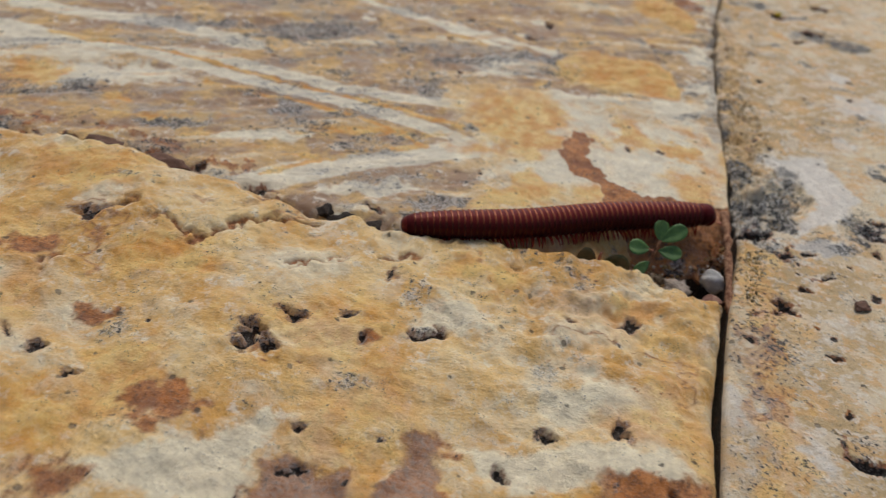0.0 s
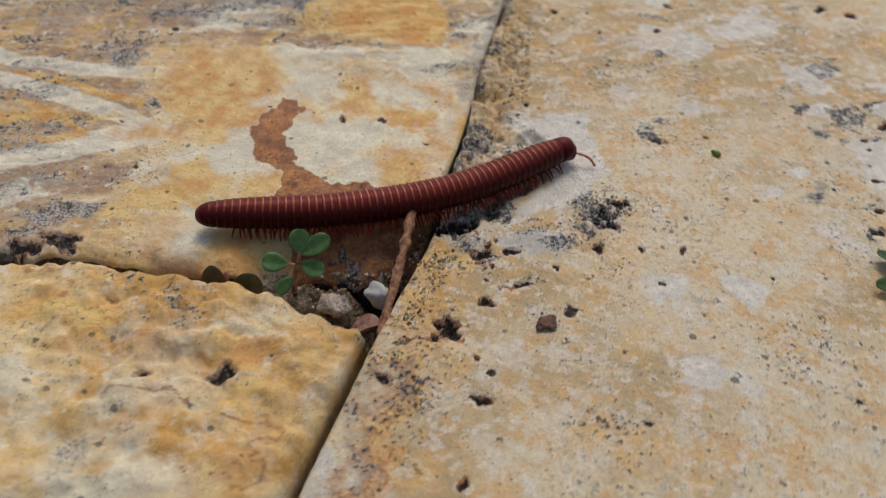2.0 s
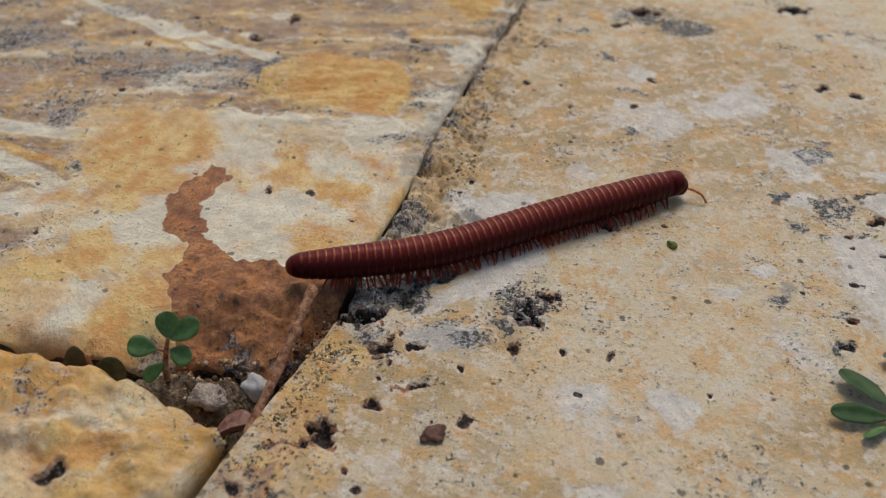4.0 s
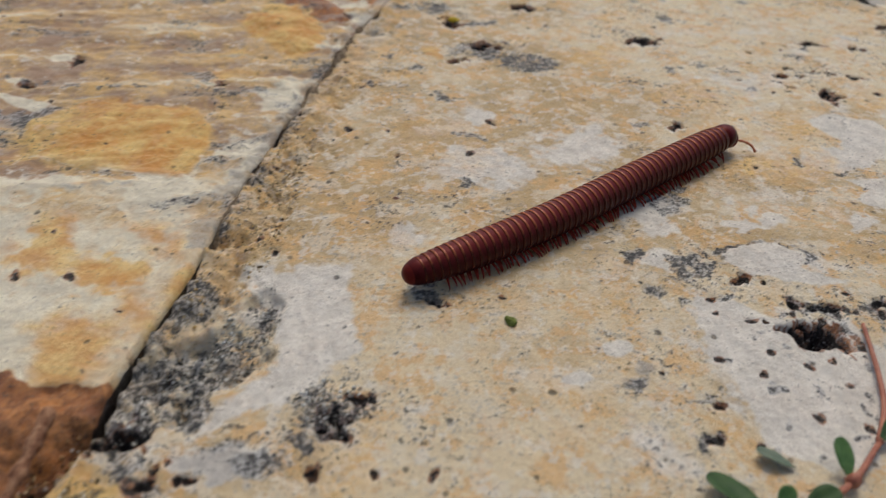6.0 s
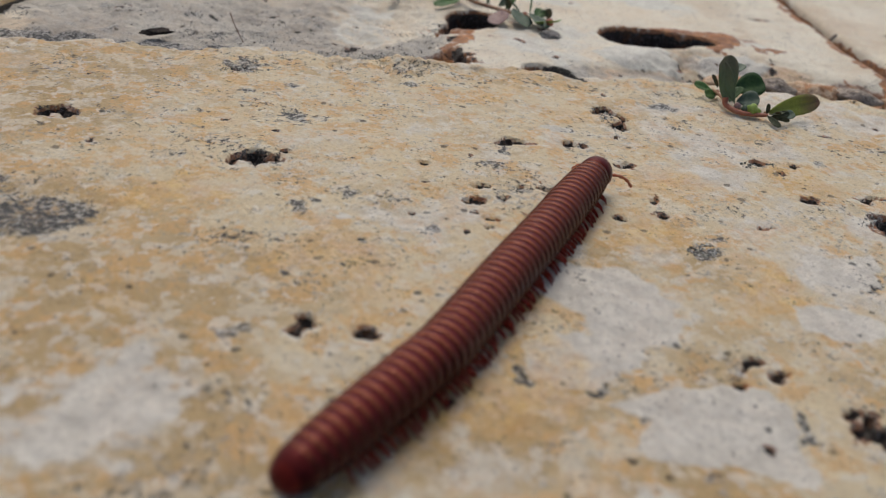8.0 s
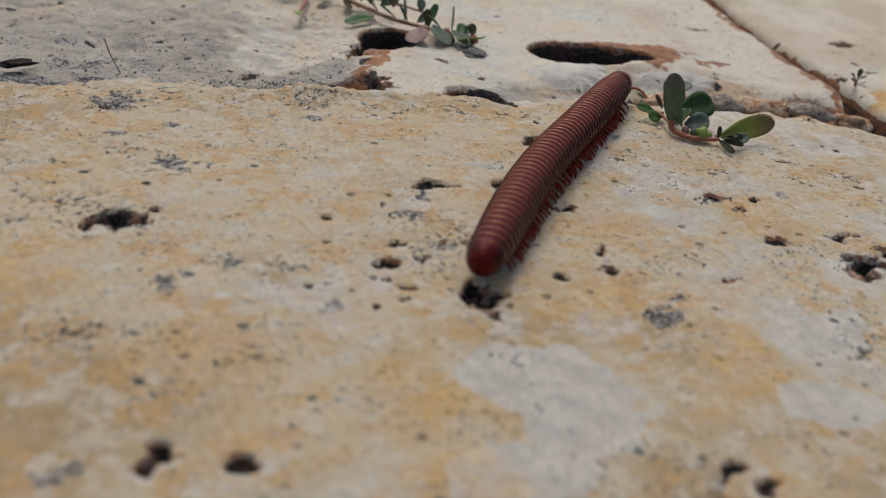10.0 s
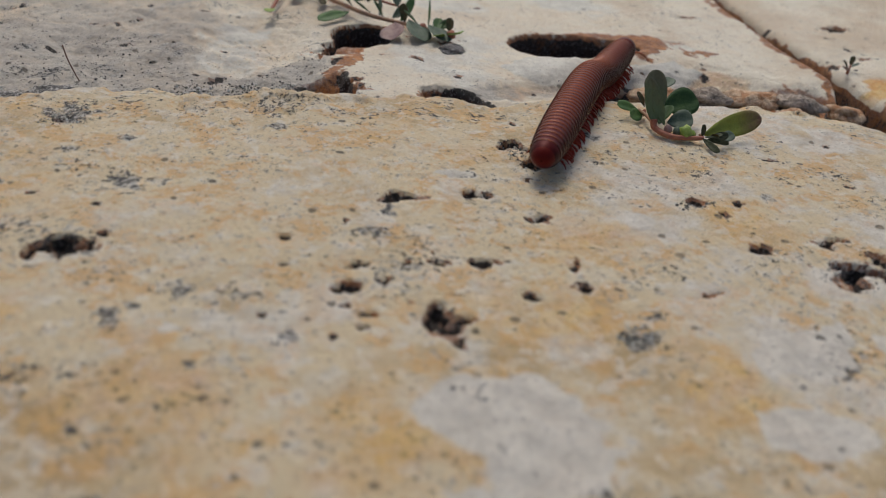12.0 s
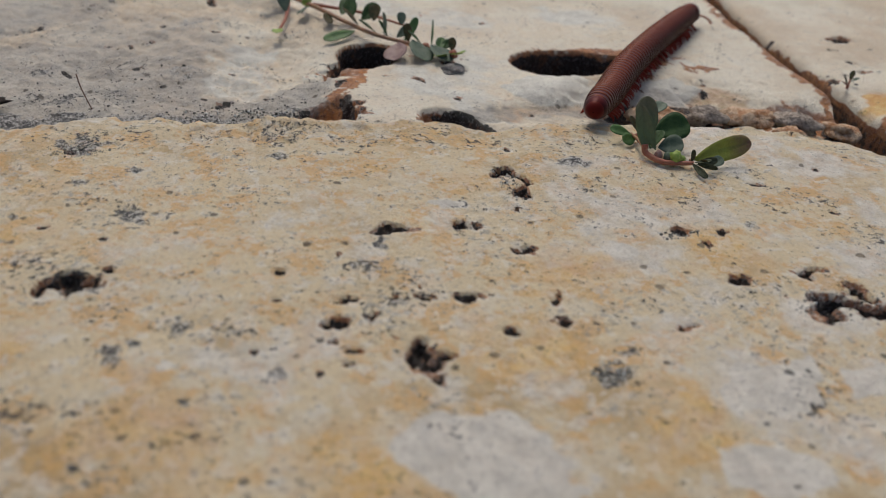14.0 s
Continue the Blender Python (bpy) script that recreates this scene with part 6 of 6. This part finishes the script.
plant("spurge_sprig", "trailing tan-stemmed weed with small green and pinkish leaves", 176.0, 168.8, -2.3,
      [([(-18, 34, 2.2), (-9, 18.5, 1.8), (-4, 8, 1.5), (0, 0, 1.4), (6, -6.5, 1.4), (11.5, -11.5, 1.5)], 0.5, stem_tan), ([(-12, 23, 2.0), (-14, 14, 1.0), (-17, 6, 0.6)], 0.5, stem_red), ([(-8, 17, 2.0), (0, 9, 2.6), (6, 1, 2.6)], 0.35, stem_red)],
      [(-9, 18, 1.6, -110, 2, 40, 6.5, 3, leaf_dusk), (-6, 13, 1.6, 255, -4, -30, 6, 2.2, leaf_brown), (-4, 10, 2, 50, 26, 0, 4.92, 3.06, leaf_deep), (-2.5, 8, 2, 85, 36, 0, 4.26, 2.72, leaf_deep), (-1, 6, 2.2, 20, 30, 30, 4.6, 3, leaf_deep), (1, 4.5, 2.4, 70, 41, 0, 3.44, 2.21, leaf_brown),
       (-3, 3, 1.2, 205, -6, -20, 7.5, 2.4, leaf_green), (1.5, -1.5, 1.6, 85, 51, 60, 4.51, 2.21, leaf_dusk)] +
      [(2, -2, 1.6, 130, 46, 20, 3.44, 2.04, leaf_deep), (4.5, -4.5, 1.5, 48, 31, 50, 5.74, 1.7, leaf_green), (5, -5.5, 1.6, 85, 48, 0, 3.61, 1.53, leaf_brown), (5.6, 1, 2.6, 80, 46, 0, 2.62, 1.7, leaf_dusk),
       (3.4, -3.2, 1.8, 20, 25, 40, 3.6, 1.8, leaf_dusk), (0.4, 0.8, 1.6, 160, 30, 10, 3.8, 2.0, leaf_deep), (-2, 4.5, 1.8, 140, 35, 20, 4.2, 2.4, leaf_brown), (7, -7, 1.8, 150, 35, 10, 3.4, 1.8, leaf_deep)] +
      [(9.6, -9.8, 1.7, 10, 20, 30, 3.0, 1.8, leaf_deep),
       (2.8, -6.4, 2, 248, -16, 18, 6, 4.4, leaf_pink), (5.2, -7, 2.6, -80, -22, -10, 6.2, 4.6, leaf_dusk), (8, -9.5, 2.4, -65, -20, -5, 5.4, 4.2, leaf_dusk), (8.5, -8.5, 1.6, 78, 58, 80, 4.92, 2.21, leaf_green), (9.2, -10.5, 1.5, 60, 26, 10, 3.28, 1.87, leaf_green), (11.5, -11, 1.5, 70, 41, 20, 2.79, 1.53, leaf_brown),
       (11, -12, 1.3, -70, 20, 0, 3.6, 3.0, bud_mat)] +
      [(10.2, -12.2, 1.2, 215, 10, 20, 3.2, 2.2, bud_mat), (-11, 22, 2, 150, 30, 0, 6.5, 3.6, leaf_deep), (-15, 29, 2, 60, 26, 0, 4.92, 2.89, leaf_deep), (-13, 26, 2, 215, 20, 0, 6, 3.2, leaf_dusk), (-16.5, 7, 0.8, 250, 5, 0, 4.6, 2.0, bud_mat), (-14, 15, 1.2, 95, 48, 0, 5.33, 2.72, leaf_dusk)],
      [(11.4, -12.4, 1.5, 1.6, stem_red), (-9, 19, 2.0, 2.0, bud_mat), (7.5, -8.2, 1.5, 1.5, stem_red)])
plant("seedling", "tiny sprout in the crack between pale stones", 258.3, 134.1, -3.0,
      [([(0, 0, 0), (-0.9, -0.6, 1.3)], 0.28, stem_red), ([(0, 0, 0), (0.8, 0.7, 1.8)], 0.25, stem_red)],
      [(0.8, 0.7, 1.6, 40, 45, 0, 2.0, 0.9, leaf_brown), (0.6, 0.5, 1.4, -20, 25, 0, 1.8, 0.9, leaf_dusk), (-0.9, -0.6, 1.2, 200, 25, 0, 2.4, 1.1, leaf_pink), (-0.6, -0.4, 1.2, 120, 50, 0, 2.0, 0.8, leaf_brown)])


# ---- loose bits ----
def twig(name, label, points, radius, material, category="twig", ragged=0.25, sides=9):
    bm = bmesh.new()
    line = bent(points, 8)
    tube(bm, line, [radius * (1 + ragged * noise.noise(Vector((i * 0.6, radius * 9, 1)))) * (1 - 0.3 * i / len(line)) for i in range(len(line))], sides)
    for v in bm.verts:
        v.co += Vector((0, 0, 0.10 * radius * noise.noise(v.co * 2500))) * MM
    return tagged(finish(bm, name, material), label, category)


def crumb(name, label, x, y, z, size, material, seed, category, turn=0, rough=0.35):
    ob = finish(lump(size, seed, rough), name, material, at=pose(x * MM, y * MM, (z + size[2] * 0.42) * MM, 0, 0, turn))
    return tagged(ob, label, category)


twig("twig", "dry brown twig lying along the open joint", [(45.4, -14.5, 3.0), (45.1, -21, 2.0), (44.3, -29, 0.4), (43.2, -38.0, -1.6)], 0.85, bark, ragged=0.5)
twig("straw", "thin dark straw standing at the stone edge", [(124.0, 151.6, 0.9), (124.6, 149.0, -0.5), (125.8, 145.6, -2.4)], 0.11, chip_mat, "straw")
crumb("pebble", "small white rough pebble in the joint", 42.0, -29.6, -3.4, (3.0, 4.2, 4.2), pebble_mat, 3, "pebble", 70)
crumb("stone_chip", "flat brown chip lying on the cream stone", 66.0, -34.2, -0.1, (2.9, 2.5, 0.7), chip_mat, 5, "stone chip", 30, 0.6)
crumb("stone_chip", "small grey stone chip lying on pale stone", 186.0, 152.0, -2.4, (4.0, 3.6, 1.2), grit_mat, 19, "stone chip", 30, 0.5)
tagged(finish(leaf_mesh(5.4, 3.8, 0.9, 0.10, thick=0.3), "leaf_litter", litter_mat, at=aim(38.4, -37.0, -3.0, 24, 0, -20)), "curled dry red-brown leaf scrap in the joint", "leaf scrap")
crumb("moss_crumb", "tiny green crumb on the cream stone", 95.0, 7.0, -0.1, (1.3, 1.8, 0.9), moss_mat, 9, "moss crumb", 40)
crumb("seed", "tiny dark red seed on the cream stone", 78.0, 33.0, -0.05, (1.0, 0.8, 0.6), litter_mat, 11, "seed", 10)
crumb("lichen_tuft", "small yellow lichen tuft in a pit", 84.0, 101.5, -0.1, (2.4, 2.0, 0.9), sulphur_mat, 13, "lichen", 15)
crumb("dirt_clump", "dark dry dirt clump on grey stone", 111.3, 150.6, -2.8, (4.2, 2.4, 0.9), debris_mat, 15, "dirt clump", 15, 0.8)
for x, y, size, turn in ((-22.9, -29.5, (5.5, 3.4, 3.0), 20), (-26.5, -26.6, (4.0, 2.6, 2.2), 100), (-18.0, -30.6, (4.2, 2.4, 2.4), 50), (-12.5, -31.0, (3.0, 2.2, 1.8), 10)):
    tagged(crumb("dirt_clump", "dark brown soil clump between two stones", x, y, 0.8, size, debris_mat, x, "dirt clump", turn, 0.6), group="soil clumps in the joint")
for x, y, size, turn in ((-57, -19.5, (9, 4, 3.4), 165), (-70, -15.5, (8, 4.5, 3.4), 170)):
    tagged(crumb("stone_chip", "purplish brown stone chip wedged between two stones", x, y, 1.4, size, chip_mat, x, "stone chip", turn, 0.5), group="chips in the joint")
for x, y, size, turn, m in ((215.5, 131.8, (10.0, 4.5, 2.6), 172, rubble_tan), (224.5, 130.0, (6.5, 4.0, 2.8), 160, rubble_grey), (232.0, 128.0, (9.5, 5.0, 3.0), 160, rubble_tan), (239.5, 124.4, (8.0, 5.0, 3.0), 150, rubble_grey), (236.5, 121.8, (5.0, 3.0, 2.0), 150, rubble_tan), (245.5, 120.0, (6.0, 4.5, 2.8), 130, rubble_tan)):
    tagged(crumb("rubble", "weathered rubble stone wedged at the far edge", x, y, -5.2, size, m, x, "rubble", turn, 0.55), group="rubble at the far edge")
BALL = bmesh.new()
bmesh.ops.create_icosphere(BALL, subdivisions=1, radius=1)
BALL_POINTS = np.array([tuple(v.co) for v in BALL.verts])
BALL_FACES = np.array([[v.index for v in f.verts] for f in BALL.faces])
BALL.free()


def inside(points, x, y):
    """Which of the places lie within an outline."""
    hit = np.zeros(len(x), bool)
    for (ax, ay), (bx, by) in zip(points, points[1:] + points[:1]):
        if ay != by:
            hit ^= ((ay > y) != (by > y)) & (x < ax + (bx - ax) * (y - ay) / (by - ay))
    return hit


def top_at(x, y):
    """Height of the highest stone or soil at each place, in mm."""
    best = np.full(len(x), -60.0)
    for sx, sy, sz in SURFACES:
        near = (sx > x.min() - 2) & (sx < x.max() + 2) & (sy > y.min() - 2) & (sy < y.max() + 2)
        px, py, pz = sx[near], sy[near], sz[near]
        if len(px) == 0:
            continue
        for k in range(len(x)):
            d = (px - x[k]) ** 2 + (py - y[k]) ** 2
            i = int(np.argmin(d))
            if d[i] < 0.5:
                best[k] = max(best[k], pz[i])
    return best


def grains(name, label, outline, count, size, material, seed):
    """A bed of loose grains lying within an outline, in mm."""
    r = np.random.RandomState(seed)
    o = np.array(outline)
    x, y = r.uniform(o[:, 0].min(), o[:, 0].max(), count), r.uniform(o[:, 1].min(), o[:, 1].max(), count)
    keep = inside(outline, x + 0.8 * fbm(x, y, 3, seed, 3), y + 0.8 * fbm(x, y, 3, seed + 1, 3))
    keep &= r.rand(count) < 0.25 + 0.75 * step(-0.25, 0.35, fbm(x, y, 4, seed + 2, 4))
    x, y = x[keep], y[keep]
    z = top_at(x, y)
    on = z > -9
    x, y, z = x[on], y[on], z[on]
    k = len(x)
    a = size * (0.35 + 0.9 * r.rand(k) ** 2.5)
    p = BALL_POINTS[None] * (1 + 0.5 * (r.rand(k, len(BALL_POINTS), 1) - 0.5)) * (a[:, None, None] * (0.7 + 0.6 * r.rand(k, 1, 3)))
    p += np.stack([x, y, z + 0.15 * a], 1)[:, None]
    faces = (BALL_FACES[None] + (np.arange(k) * len(BALL_POINTS))[:, None, None]).reshape(-1, 3)
    me = bpy.data.meshes.new(name)
    me.from_pydata((p.reshape(-1, 3) * MM).tolist(), [], faces.tolist())
    me.materials.append(material)
    return tagged(new(name, me), label, "grains", kind="stuff")


grains("mineral_grains", "bed of grey and white mineral grains beside the joint", [(50.2, -12.8), (51.5, -5), (55.1, -2), (59.8, 5.5), (63.4, 9), (65.8, 6), (66.0, 0.0), (62.4, -5.3), (57.8, -11.0), (53.5, -16.6), (50.5, -17)], 6500, 0.21, grains_grey, 51)
grains("mineral_grains", "grey grains round a dark hollow in the cream stone", [(70.0, -8.3), (72.5, -6), (75, -4.5), (79, -5.5), (80, -10), (76.5, -13.5), (73, -11.5)], 700, 0.2, grains_grey, 52)
for k, (x, y, a, b) in enumerate(((204.5, 73.2, 6.4, 3.2), (178.4, 107.5, 1.8, 5.0), (124.5, 127.5, 4.0, 2.6), (90.0, 88.0, 6.0, 4.2), (172.8, 69.3, 2.4, 1.6), (194.0, 91.0, 3.0, 1.5), (136.0, 10.0, 6.0, 4.6))):
    grains("mineral_grains", "grey and black grains in a weathered hollow of the cream stone", [(x + a * math.cos(v * 0.5236), y + b * math.sin(v * 0.5236)) for v in range(12)], 330, 0.17, grains_grey, 60 + 3 * k)
grains("stone_crumbs", "tan crumbs of weathered stone along the joint", [(50.5, -4), (52.0, 1.5), (53.4, 14), (55.5, 30), (59, 52), (64, 54), (64, 29), (62.5, 14), (61, 8), (58.4, 5.1), (55.0, -0.6)], 2600, 0.2, grains_tan, 53)
grains("stone_crumbs", "rusty crumbs on the broken corner of the banded stone", [(26, -25.5), (34, -23.5), (41, -22.5), (46, -13), (48.5, -14), (47.5, -24), (44.8, -31), (42, -35), (34, -33.5), (29, -31)], 3600, 0.32, grains_rust, 54)
grains("mineral_grains", "dark and pale grit along the broken edge of the grey stone", [(138.5, 146.6), (146.0, 146.9), (158.3, 144.0), (157.4, 137.5), (149.2, 139), (140, 140.5)], 1700, 0.2, grains_grey, 56)
grains("lichen_specks", "fine black lichen specks on the grey stone", [(105, 172), (125, 170), (140, 165), (143, 153), (150, 149), (160, 155), (164, 152), (162, 145), (156, 143), (143, 145), (125, 148), (112, 150)], 1500, 0.16, speck_mat, 57)
grains("stone_crumbs", "tan crumbs on the worn edge of the cream stone", [(45.5, -40), (47.5, -30), (49.5, -20), (52.5, -20.5), (50.5, -30), (48, -41)], 900, 0.24, grains_tan, 55)
crumb("grit", "pale grey grit grain in the soil joint", 35.5, -31.0, -3.6, (4.6, 3.6, 2.2), rubble_grey, 17, "grit", 15, 0.7)

motions()
